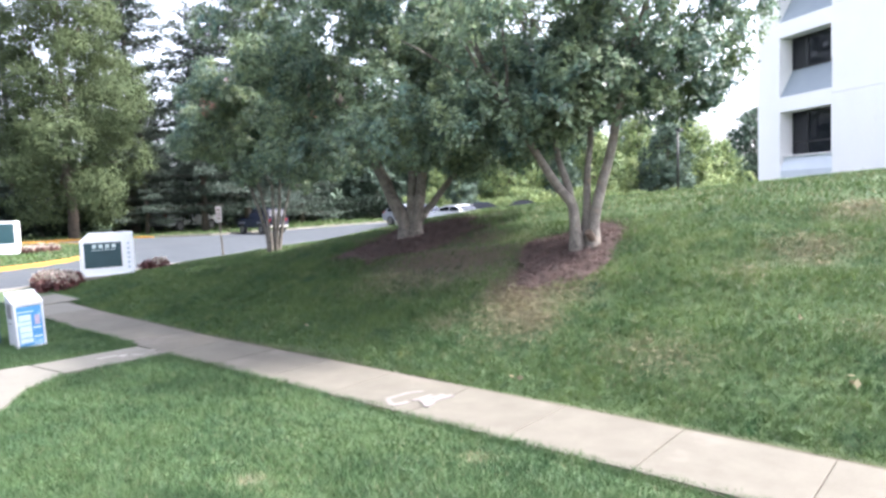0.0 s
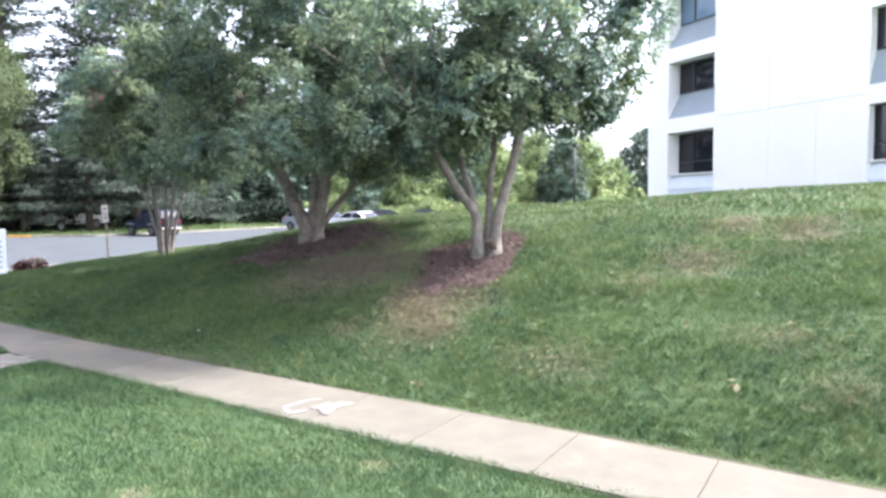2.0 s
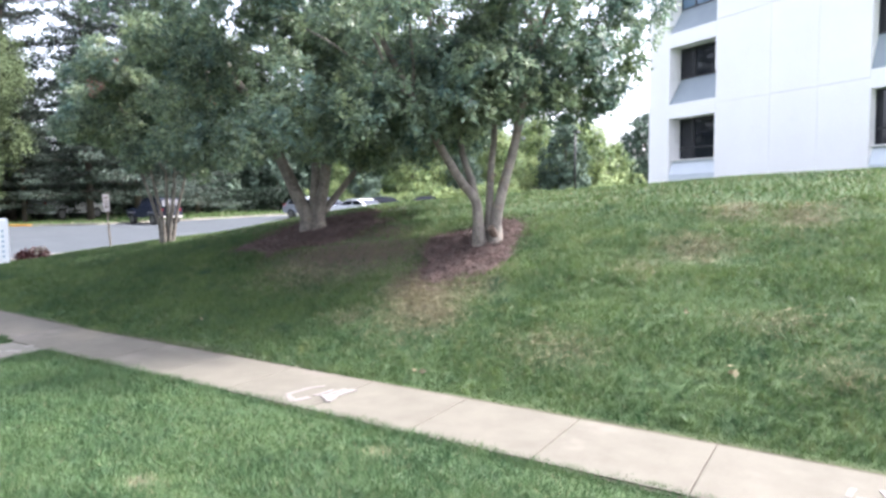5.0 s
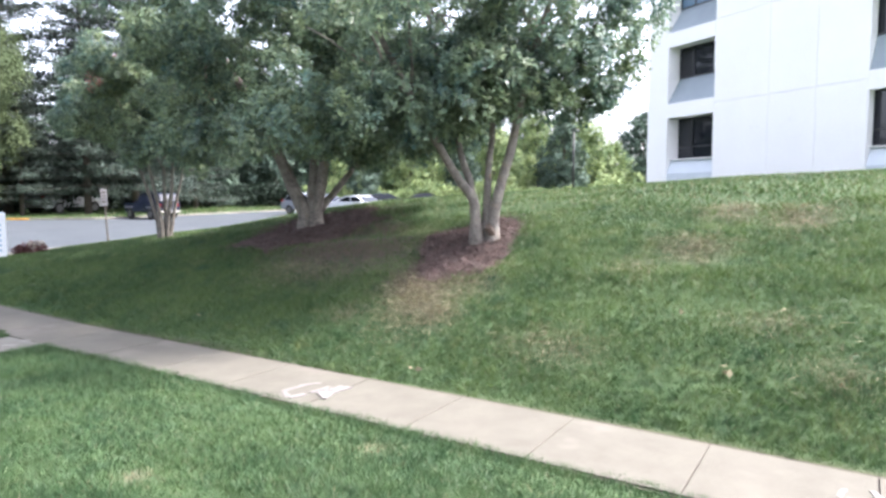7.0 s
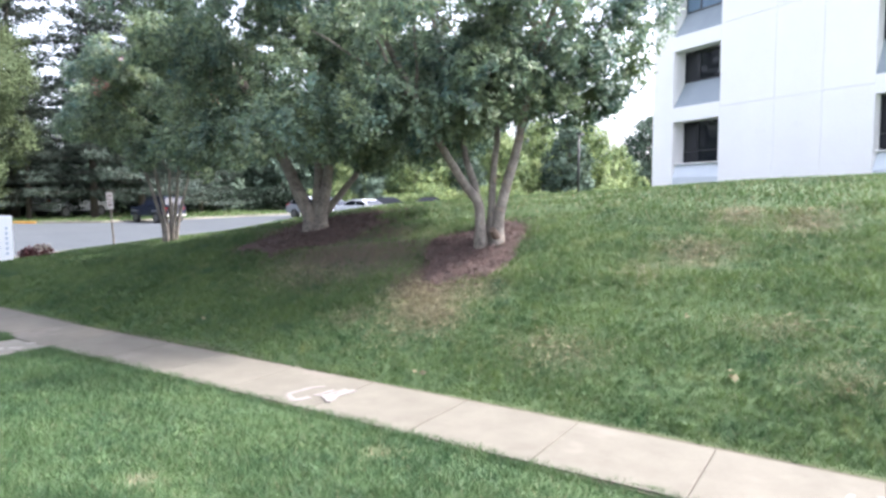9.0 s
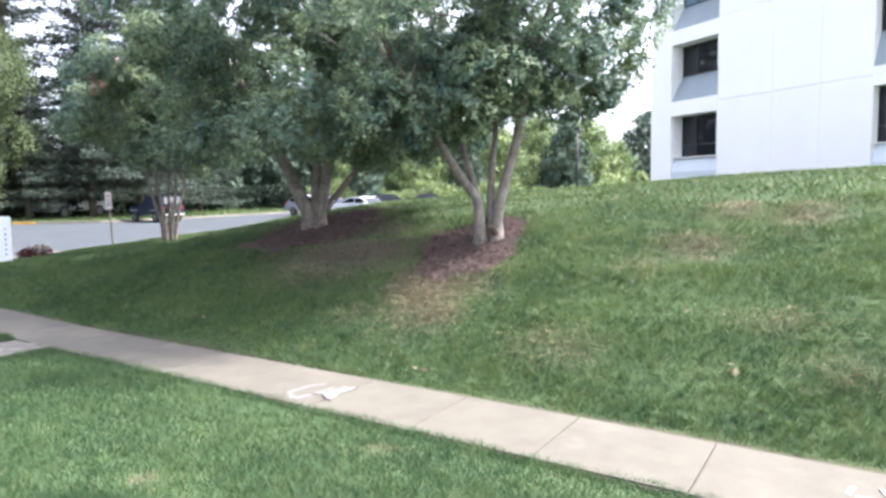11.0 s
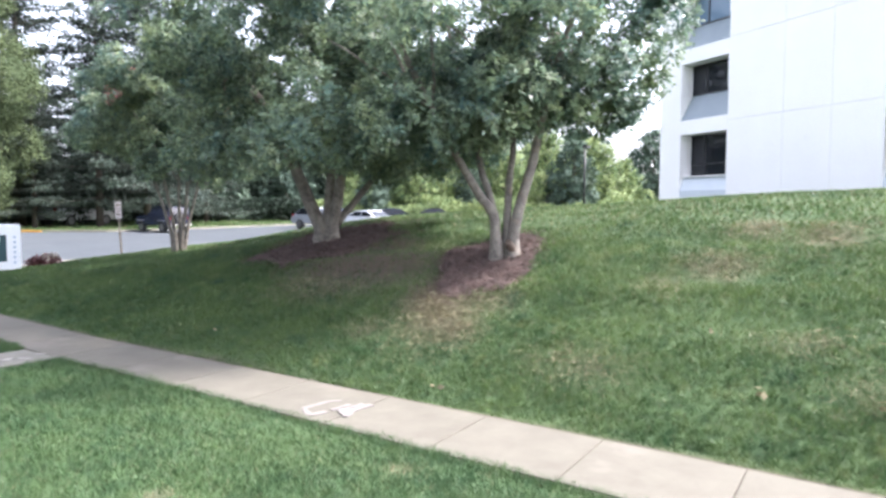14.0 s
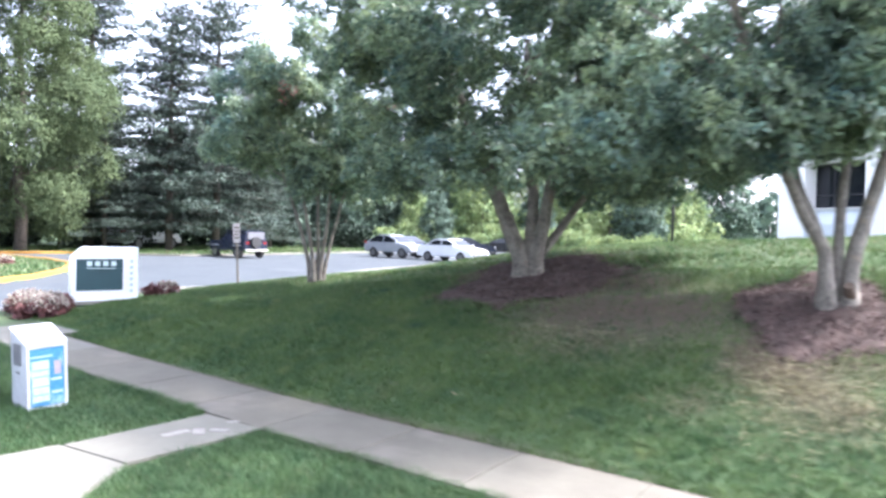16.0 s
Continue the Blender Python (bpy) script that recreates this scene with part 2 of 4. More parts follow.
def prism(points, y0, y1, axis="y", bevel=0.0):
    """A profile of (a, z) points swept along an axis."""
    bm = bmesh.new()
    def at(p, s):
        return (p[0], s, p[1]) if axis == "y" else ((s, p[0], p[1]) if axis == "x" else (p[0], p[1], s))
    v0 = [bm.verts.new(at(p, y0)) for p in points]
    v1 = [bm.verts.new(at(p, y1)) for p in points]
    bm.faces.new(v0)
    bm.faces.new(v1[::-1])
    for i in range(len(points)):
        j = (i + 1) % len(points)
        bm.faces.new((v0[j], v0[i], v1[i], v1[j]))
    bmesh.ops.recalc_face_normals(bm, faces=bm.faces[:])
    if bevel:
        bmesh.ops.bevel(bm, geom=bm.edges[:], offset=bevel, segments=2, affect='EDGES')
    return bm


def tube(path, radii, sides=8):
    """A tapered tube along a list of points."""
    bm = bmesh.new()
    rings = []
    for i, p in enumerate(path):
        p = Vector(p)
        d = (Vector(path[min(i + 1, len(path) - 1)]) - Vector(path[max(i - 1, 0)])).normalized()
        u = d.cross(Vector((0.31, 0.95, 0.05))).normalized()
        v = d.cross(u)
        rings.append([bm.verts.new(p + radii[i] * (math.cos(k) * u + math.sin(k) * v)) for k in [2 * math.pi * q / sides for q in range(sides)]])
    for r0, r1 in zip(rings, rings[1:]):
        for k in range(sides):
            bm.faces.new((r0[k], r0[(k + 1) % sides], r1[(k + 1) % sides], r1[k]))
    bm.faces.new(rings[0][::-1])
    bm.faces.new(rings[-1])
    bmesh.ops.recalc_face_normals(bm, faces=bm.faces[:])
    return bm


def limb(a, b, r0, r1, rng, steps=7, wander=0.08, sag=0.0):
    """Points and radii of a bent limb from a to b."""
    a, b = Vector(a), Vector(b)
    pts, rad = [], []
    off = Vector((0, 0, 0))
    for i in range(steps + 1):
        t = i / steps
        if 0 < i < steps:
            off = off * 0.6 + Vector((rng.gauss(0, wander), rng.gauss(0, wander), rng.gauss(0, wander * 0.4)))
        pts.append(a.lerp(b, t) + off * math.sin(math.pi * t) + Vector((0, 0, sag * math.sin(math.pi * t))))
        rad.append(r0 + (r1 - r0) * t ** 0.8)
    return pts, rad


# ---- the lie of the land ----


def smooth(t):
    t = np.clip(t, 0, 1)
    return t * t * (3 - 2 * t)


def far_edge(y):
    """The sidewalk's edge at the foot of the bank."""
    return np.interp(y, [-10, 3, 5.5, 8.5, 11, 14, 18], [6.62, 6.62, 6.66, 6.73, 6.77, 6.81, 6.88])


def near_edge(y):
    """The sidewalk's edge at the verge."""
    return np.interp(y, [-10, 3, 8, 11.4, 14, 18], [5.36, 5.38, 5.56, 5.64, 5.74, 5.8])


def land(x, y, step=True):
    """Height of the ground."""
    x, y = np.asarray(x, float), np.asarray(y, float)
    base = np.interp(y, [-60, -20, 2.45, 11, 15, 20, 25, 32, 90, 300], [-1.0, -0.5, 0, 0.08, 0.2, 0.42, 0.52, 0.7, 0.9, 2.0])
    near = np.interp(y, [-40, -5, 0, 2.2, 3.8, 5.4, 6.9, 8.2, 10, 11.3, 13.2, 15, 19, 22, 25],
                     [3.2, 2.9, 2.65, 2.53, 2.46, 2.35, 2.25, 2.19, 2.08, 1.93, 1.64, 1.36, 0.89, 0.48, 0.5])
    far = np.interp(y, [-40, -10, 0, 6, 10, 14, 17, 22, 27, 45, 90, 300], [3.2, 3.0, 2.68, 2.43, 2.28, 2.02, 1.78, 1.0, 0.6, 0.7, 0.9, 2.0])
    top = near + (np.where(y > 24, np.maximum(base, far), far) - near) * smooth((x - 15) / 20)
    foot = far_edge(y) + 0.12
    u = np.clip((x - foot) / (15 - foot), 0, 1)
    z = base + (np.maximum(top, base) - base) * (1 - (1 - u) ** 2)
    z = z + 0.035 * np.sin(0.9 * x + 0.7 * y) * np.sin(0.6 * y - 0.5 * x + 1) * smooth((x - 8) / 3) * smooth((24 - y) / 4)
    ridge = 0.042 * np.sin(5.6 * x + 0.9 * np.sin(0.8 * y) + 0.35 * y) * (0.6 + 0.4 * np.sin(0.9 * y + 1.3 * x))
    z = z + ridge * smooth((x - 7.6) / 1.2) * smooth((14 - x) / 2) * smooth((17 - y) / 3)
    if step:
        z = np.where(x < 1.9, z - 0.45, z)
    return z


def lz(x, y):
    return float(land(x, y))

# ---- ground, roads ----
MULCH = [(10.0, 5.45, 1.2, 0.85, 12), (10.95, 9.7, 1.6, 1.5, 10)]
DIRT = [(9.75, 7.75, 1.3, 1.9), (10.7, 8.0, 0.7, 0.9), (8.9, 5.7, 0.7, 0.8)]
DRY = [(8.25, 5.35, 0.6, 0.6, 1.0), (8.5, 5.75, 0.45, 0.45, 0.95), (8.0, 5.0, 0.35, 0.4, 0.9), (8.7, 4.75, 0.35, 0.4, 0.6), (7.6, 3.1, 0.3, 0.6, 0.45), (11.3, 1.65, 0.45, 0.4, 0.75), (9.8, 1.95, 0.35, 0.5, 0.7), (9.3, 2.5, 0.3, 0.35, 0.5), (8.8, 8.3, 0.45, 0.9, 0.5),
       (7.85, 6.3, 0.25, 0.4, 0.5), (10.9, 0.7, 0.5, 0.45, 0.7), (8.3, 0.8, 0.2, 0.5, 0.4), (7.7, 0.1, 0.25, 0.4, 0.4), (4.9, 3.7, 0.12, 0.15, 0.8), (3.4, 5.0, 0.12, 0.15, 0.9)]


def bare(x, y):
    d = np.zeros(np.shape(x))
    for cx, cy, rx, ry in DIRT:
        d = np.maximum(d, np.exp(-(((x - cx) / rx) ** 2 + ((y - cy) / ry) ** 2) ** 2))
    return d


def in_mulch(x, y, grow=1.0):
    m = np.zeros(np.shape(x), bool)
    wob = 0.18 * np.sin(3.1 * x + 1.7 * y) + 0.14 * np.sin(5.3 * y - 2.2 * x)
    for cx, cy, rx, ry, a in MULCH:
        c, s = math.cos(radians(a)), math.sin(radians(a))
        u, v = (x - cx) * c + (y - cy) * s, -(x - cx) * s + (y - cy) * c
        m |= (u / rx) ** 2 + (v / ry) ** 2 + wob < grow
    return m


def dryness(x, y):
    d = np.zeros(np.shape(x))
    for cx, cy, rx, ry, k in DRY:
        d = np.maximum(d, k * np.exp(-((x - cx) / rx) ** 2 - ((y - cy) / ry) ** 2))
    return d


DRIVE = [(1.9, 19.6), (7, 20.2), (10.4, 20.9), (12.6, 21.6), (17, 22.8), (24, 24.2), (34, 25), (60, 25), (75, 30), (70, 42),
         (50, 42), (41, 41), (33, 39.8), (25, 39.6), (22.5, 42), (21, 44.4), (18.8, 45.2), (17, 46), (1.9, 48), (1.9, 46), (14, 44.2), (16.3, 42), (16.4, 37),
         (15.3, 32.8), (13.6, 30.1), (11.6, 28.0), (9.8, 26.9), (6, 26.0), (1.9, 25.9)]


def inside(x, y, poly):
    x, y = np.asarray(x, float), np.asarray(y, float)
    c = np.zeros(x.shape, bool)
    for (x0, y0), (x1, y1) in zip(poly, poly[1:] + poly[:1]):
        if y0 != y1:
            c ^= ((y0 > y) != (y1 > y)) & (x < (x1 - x0) * (y - y0) / (y1 - y0) + x0)
    return c


def far_from_edge(x, y, poly):
    d = np.full(np.shape(x), 1e9)
    for (x0, y0), (x1, y1) in zip(poly, poly[1:] + poly[:1]):
        ex, ey = x1 - x0, y1 - y0
        t = np.clip(((x - x0) * ex + (y - y0) * ey) / (ex * ex + ey * ey), 0, 1)
        d = np.minimum(d, np.hypot(x - x0 - t * ex, y - y0 - t * ey))
    return d


def sheet(name, xs, ys, height, mat, keep=None):
    gx, gy = np.meshgrid(xs, ys, indexing="ij")
    gz = height(gx, gy)
    n, m = gx.shape
    i = np.arange(n * m).reshape(n, m)
    f = np.stack([i[:-1, :-1], i[1:, :-1], i[1:, 1:], i[:-1, 1:]], -1).reshape(-1, 4)
    if keep is not None:
        cx, cy = gx.ravel()[f].mean(1), gy.ravel()[f].mean(1)
        f = f[keep(cx, cy)]
    return link_mesh(name, np.stack([gx, gy, gz], -1).reshape(-1, 3).tolist(), f.tolist(), mat, smooth=True)


def ground_height(x, y):
    z = land(x, y)
    dip = inside(x, y, DRIVE) * smooth(far_from_edge(x, y, DRIVE) / 0.6)
    return z - 0.25 * dip


xs = np.concatenate([[-3000, -1000, -300, -100, -40, -20, -10, -5, -2, 0, 1.0, 1.85, 1.95], np.arange(2.2, 17, 0.2), np.arange(17, 50, 0.8),
                     [51, 55, 60, 70, 85, 110, 150, 250, 500, 1200, 3000]])
ys = np.concatenate([[-3000, -1000, -300, -100, -50, -30, -20, -14], np.arange(-10, 25, 0.2), np.arange(25, 52, 0.6), [53, 56, 60, 70, 85, 110, 150, 250, 500, 1200, 3000]])
ground = sheet("ground", xs, ys, ground_height, M_soil)
gxy = np.array([(q.co.x, q.co.y) for q in ground.data.vertices])
worn = ground.data.attributes.new("worn", 'FLOAT', 'POINT')
rim = np.exp(-((gxy[:, 0] - far_edge(gxy[:, 1]) - 0.02) / 0.1) ** 4) * (gxy[:, 1] < 19)      # trodden edge of the sidewalk
worn.data.foreach_set("value", np.clip(np.maximum(0.9 * rim + 0.95 * bare(gxy[:, 0], gxy[:, 1]), 0.7 * dryness(gxy[:, 0], gxy[:, 1])), 0, 1).astype(np.float32))
tagged(ground, "green mown lawn rising as a grassy bank behind the sidewalk", "lawn", kind="structure")

drive = sheet("driveway_road", np.arange(1.9, 75, 0.5), np.arange(19, 48.5, 0.4), lambda x, y: land(x, y, False) - 0.06, M_asphalt,
              lambda x, y: inside(x, y, DRIVE))
tagged(drive, "pale grey asphalt driveway widening into a parking lot", "road", kind="structure")
street = sheet("street_road", [-9, -5, -2, 0, 1.0, 1.78], np.arange(-60, 90, 3.0), lambda x, y: land(x, y, False) - 0.15, M_street)
tagged(street, "dark asphalt street beside the kerb", "road", kind="structure")


def kerb(name, path, mat, label, width=0.16, rise=0.12, drop=0.25):
    """A kerb of rounded section along a path on the land."""
    prof = [(-width / 2, -drop), (-width / 2, rise - 0.02), (-width / 2 + 0.02, rise), (width / 2 - 0.02, rise), (width / 2, rise - 0.02), (width / 2, -drop)]
    fine = []
    for (x0, y0), (x1, y1) in zip(path, path[1:]):
        k = max(1, int(math.hypot(x1 - x0, y1 - y0) / 0.6))
        fine += [(x0 + (x1 - x0) * q / k, y0 + (y1 - y0) * q / k) for q in range(k)]
    fine.append(path[-1])
    verts, faces = [], []
    for i, (x, y) in enumerate(fine):
        ax, ay = fine[max(i - 1, 0)]
        bx, by = fine[min(i + 1, len(fine) - 1)]
        d = math.hypot(bx - ax, by - ay)
        nx, ny = -(by - ay) / d, (bx - ax) / d
        z = float(land(x, y, False)) - 0.06
        verts += [(x + nx * p, y + ny * p, z + q) for p, q in prof]
    k = len(prof)
    for i in range(len(fine) - 1):
        for j in range(k - 1):
            a = i * k + j
            faces.append((a, a + 1, a + k + 1, a + k))
    faces += [tuple(range(k)), tuple(range((len(fine) - 1) * k, len(fine) * k))[::-1]]
    return tagged(link_mesh(name, verts, faces, mat), label, "kerb", kind="structure")


kerb("kerb_street", [(1.86, y) for y in (-50, -10, 0, 10, 19.4)], M_kerb, "grey concrete kerb along the street", 0.16, 0.05)
kerb("kerb_drive_near", DRIVE[0:8], M_kerb, "grey concrete kerb along the foot of the bank")
kerb("kerb_lot_far", DRIVE[9:15], M_kerb_old, "pale concrete kerb along the far parking lot edge", 0.2)
kerb("kerb_lot_yellow", DRIVE[14:19], M_yellow, "yellow painted kerb beyond the island", 0.25)
kerb("kerb_island_yellow", DRIVE[20:29], M_yellow, "yellow painted kerb round the grass island", 0.2, 0.14)

# ---- sidewalk ----


def slab(name, corners, mat, parent, top=0.03, thick=0.12, gap=0.010, crown=0.003):
    """A concrete slab with chamfered edges over four or more plan corners."""
    cx, cy = sum(c[0] for c in corners) / len(corners), sum(c[1] for c in corners) / len(corners)
    def pull(c, d):
        v = Vector((cx - c[0], cy - c[1]))
        v = v.normalized() * min(d, v.length)
        return c[0] + v.x, c[1] + v.y
    rings = []
    bm = bmesh.new()
    for d, h in ((gap, top - thick), (gap, top - crown), (gap + crown * 1.4, top)):
        ring = []
        for c in corners:
            x, y = pull(c, d)
            ring.append(bm.verts.new((x, y, float(land(min(max(x, 2.0), 6.6 if y < 15.6 else 7.6), y)) + h)))
        rings.append(ring)
    k = len(corners)
    for r0, r1 in zip(rings, rings[1:]):
        for i in range(k):
            bm.faces.new((r0[i], r0[(i + 1) % k], r1[(i + 1) % k], r1[i]))
    bm.faces.new(rings[-1])
    bmesh.ops.recalc_face_normals(bm, faces=bm.faces[:])
    return part(name, bm, mat, parent)


bed_pts = [(float(near_edge(y)), float(far_edge(y)), y) for y in np.arange(-14, 19, 1.0)]
bm = bmesh.new()
rows_ = []
for x, x1, y in bed_pts:
    rows_.append([bm.verts.new(p) for p in ((x - 0.03, y, lz(4, y) + 0.012), (x1 + 0.04, y, lz(4, y) + 0.014),
                                            (x1 + 0.06, y, max(lz(4, y), lz(x1 + 0.06, y)) + 0.015), (x1 + 0.10, y, max(lz(4, y), lz(x1 + 0.10, y)) + 0.006))])
for r0, r1 in zip(rows_, rows_[1:]):
    for i in range(3):
        bm.faces.new((r0[i], r0[i + 1], r1[i + 1], r1[i]))
sidewalk = part("sidewalk_pavement", bm, M_joint)
tagged(sidewalk, "light tan concrete sidewalk in square slabs along the lawn", "sidewalk", kind="structure")
joints = [2.43 + 1.32 * k for k in range(-12, 13)]
for y0, y1 in zip(joints, joints[1:]):
    if y1 > 18.6:
        break
    w0 = w1 = 0.3 if y0 > 16.5 else 0.0       # the last slabs are wider
    a, b, c, d = (float(v) for v in (near_edge(y0), far_edge(y0), far_edge(y1), near_edge(y1)))
    slab("slab", [(a, y0), (b + w0, y0), (c + w1, y1), (d, y1)], M_walk_l if y0 > 15 else M_walk, sidewalk)

walkway = part("walkway_pavement", prism([(1.95, 10.35), (4.15, 10.35), (5.6, 10.35), (5.62, 11.26), (4.0, 11.37), (1.95, 11.69)], 0.03, 0.082, "z"), M_joint)
tagged(walkway, "short concrete walkway from the kerb to the sidewalk", "walkway", kind="structure")
slab("slab", [(4.1, 10.38), (5.62, 10.27), (5.6, 11.2), (4.0, 11.3)], M_walk_l, walkway, 0.034, gap=0.005)
slab("slab", [(1.95, 8.6), (2.5, 8.75), (3.0, 9.3), (3.4, 9.9), (4.08, 10.36), (3.98, 11.33), (1.95, 11.62)], M_walk_l, walkway, 0.034, gap=0.005)


def mark(strokes, at, label, seed, mat):
    """Worn painted strokes lying on the pavement: (x, y, length, width, turn) each, with ragged edges."""
    rng = random.Random(seed)
    th = empty("pavement_marking", pose(at[0], at[1], lz(4, at[1]) + 0.0335), label, "marking")
    for i, (x, y, length, width, turn) in enumerate(strokes):
        n = max(3, int(length / 0.04))
        edge = [(length * (k / n - 0.5), width * (0.5 + rng.uniform(-0.16, 0.1))) for k in range(n + 1)]
        edge += [(length * (0.5 - k / n), -width * (0.5 + rng.uniform(-0.16, 0.1))) for k in range(n + 1)]
        bm = prism(edge, 0.0, 0.002 + 0.0015 * i, "z")
        bmesh.ops.transform(bm, verts=bm.verts, matrix=pose(x, y, 0, 0, 0, turn))
        part("stroke", bm, mat, th)
    return th


mark([(-0.13, 0.24, 0.36, 0.09, -7), (0.11, 0.16, 0.17, 0.07, -45), (-0.39, 0.12, 0.24, 0.07, 55), (-0.36, -0.01, 0.21, 0.09, -17), (-0.05, -0.075, 0.3, 0.06, -6),
      (0.0, -0.18, 0.38, 0.07, -8), (-0.02, -0.27, 0.46, 0.09, -10), (-0.2, -0.31, 0.23, 0.09, 20)], (6.03, 5.34), "worn white painted strokes on the sidewalk slab", 3, M_chalk)
mark([(0, 0.0, 0.1, 0.26, 10), (0.16, -0.1, 0.22, 0.06, 20), (0.1, 0.14, 0.2, 0.05, -10)], (6.0, -0.1), "worn white painted blot on the sidewalk slab", 4, M_chalk)
mark([(0.12, 0, 0.09, 0.36, 20), (-0.3, 0.16, 0.34, 0.08, 10), (-0.5, -0.02, 0.3, 0.1, -8), (-0.15, -0.28, 0.09, 0.25, 30), (-0.32, -0.16, 0.2, 0.12, 50)],
     (5.42, 10.85), "pale painted patches at the end of the walkway", 5, M_paint)

# ---- building ----
B0, BD, BN = Vector((36.5, 6.35, 0)), Vector((0.571, 0.821, 0)), Vector((-0.821, 0.571, 0))
BM = Matrix(((-BD.x, -BN.x, 0, B0.x), (-BD.y, -BN.y, 0, B0.y), (0, 0, 1, 0), (0, 0, 0, 1)))   # x along the front to its far right, y into the building
building = empty("office_building", BM, "white precast concrete office building with sloped grey panels", "building")
STOREY, TOPZ = 3.68, 22.0


def bay(x0, x1, deep, first, blue_from):
    """A recessed column of windows from x0 to x1 with sloped panels and ledges."""
    z_sill = first
    cx, w = (x0 + x1) / 2, x1 - x0
    part("spandrel_panel", prism([(0.04, 1.0), (deep + 0.1, 1.0), (deep + 0.1, z_sill), (0.32, z_sill), (0.04, z_sill - 0.75)], x0, x1, "x"), M_spandrel, building)
    part("sill", box((w, deep, 0.05), (cx, deep / 2 + 0.12, z_sill - 0.045)), M_white, building)
    k = 0
    z = z_sill
    head = first + 2.18
    while head < TOPZ:
        win = part("window", box((w, 0.06, head - z), (cx, deep, z)), M_glass_sky if k >= blue_from else M_glass, building, "dark tinted window in a bronze frame")
        for fx in (x0 + 0.03, cx - w * 0.18, x1 - 0.03):
            part("mullion", box((0.06, 0.12, head - z), (fx, deep - 0.03, z)), M_frame, win)
        for fz in ((z, z + 0.62, head - 0.07) if k == 0 else (z, head - 0.07)):
            part("rail", box((w, 0.11, 0.06), (cx, deep - 0.03, fz)), M_frame, win)
        part("reveal", box((0.06, deep, head - z), (x0 + 0.0, deep / 2, z)), M_white, building)
        part("reveal", box((0.06, deep, head - z), (x1 - 0.0, deep / 2, z)), M_white, building)
        nz = first + 4.28 + (3.62 * k)
        top = 0.75
        part("ledge", prism([(0.0, head), (deep + 0.1, head), (deep + 0.1, head + top), (0.0, head + top)], x0, x1, "x"), M_white, building)
        part("sloped_panel", prism([(0.02, head + top), (deep + 0.05, head + top), (deep + 0.05, nz), (deep - 0.03, nz)], x0, x1, "x"), M_slope, building)
        k += 1
        z = nz
        head = first + 2.18 + 3.69 * k
    part("wall", box((w, 0.3, TOPZ - z), (cx, 0.2, z)), M_white, building)


bay(-3.36, -0.12, 0.85, 3.95, 2)
bay(7.78, 11.04, 0.42, 4.0, 2)
for x0, x1 in ((-4.9, -3.36), (11.04, 12.6)):
    part("wall", box((x1 - x0, 0.9, TOPZ - 1), ((x0 + x1) / 2, 0.45, 1)), M_white, building)
zs = [1, 6.62, 10.62, 14.3, 18.0, TOPZ]
for z0, z1 in zip(zs, zs[1:]):
    for x0, x1 in ((-0.12, 3.1), (3.1, 5.5), (5.5, 7.78)):
        part("wall_panel", box((x1 - x0 - 0.008, 0.9, z1 - z0 - 0.012), ((x0 + x1) / 2, 0.45, z0), 0.006), M_white, building)
part("wall", box((0.3, 23.7, TOPZ - 1), (-4.75, 12.76, 1)), M_white, building)
part("wall", box((17.5, 0.3, TOPZ - 1), (3.85, 24.8, 1)), M_white, building)
part("wall", box((0.3, 23.7, TOPZ - 1), (12.45, 12.76, 1)), M_white, building)
part("roof", box((16.8, 23.6, 0.3), (3.85, 12.7, TOPZ - 0.4)), M_grey, building)
# Unseen black sheet added behind the whole front.
part("backing_sheet", box((16.8, 0.1, TOPZ - 1.5), (3.85, 1.2, 1)), M_black, building)

# ---- trees ----


def leaves(rng, centres, per, spread, length, width, up=0.3, flat=0.0, out=None):
    """Loose leaf quads round the clump centres (n, 3): a kite each, as an array of corners. out: the ways that the clumps face."""
    n = len(centres) * per
    c = np.repeat(centres, per, 0) + rng.normal(0, 1, (n, 3)) * spread
    if out is None:
        d = rng.normal(0, 1, (n, 3))
        d[:, 2] = d[:, 2] * (1 - flat) - up * 0.4
        s = np.cross(d, rng.normal(0, 1, (n, 3)) * np.array([1 - flat, 1 - flat, 1]) + np.array([0, 0, up + flat]))
    else:
        axis = np.repeat(out + rng.normal(0, 0.35, out.shape) + np.array([0, 0, up]), per, 0)
        d = np.cross(axis, rng.normal(0, 1, (n, 3)))
        d = d / (np.linalg.norm(d, axis=1, keepdims=True) + 1e-9) + axis * rng.uniform(-0.1, 0.5, (n, 1))
        face = axis + rng.normal(0, 0.3, (n, 3))
        s = np.cross(d, face)
    d /= np.linalg.norm(d, axis=1, keepdims=True) + 1e-9
    s /= np.linalg.norm(s, axis=1, keepdims=True) + 1e-9
    ln = length * rng.uniform(0.7, 1.3, (n, 1))
    wd = width * rng.uniform(0.7, 1.3, (n, 1))
    return np.stack([c, c + d * ln * 0.5 + s * wd * 0.5, c + d * ln, c + d * ln * 0.5 - s * wd * 0.5], 1)


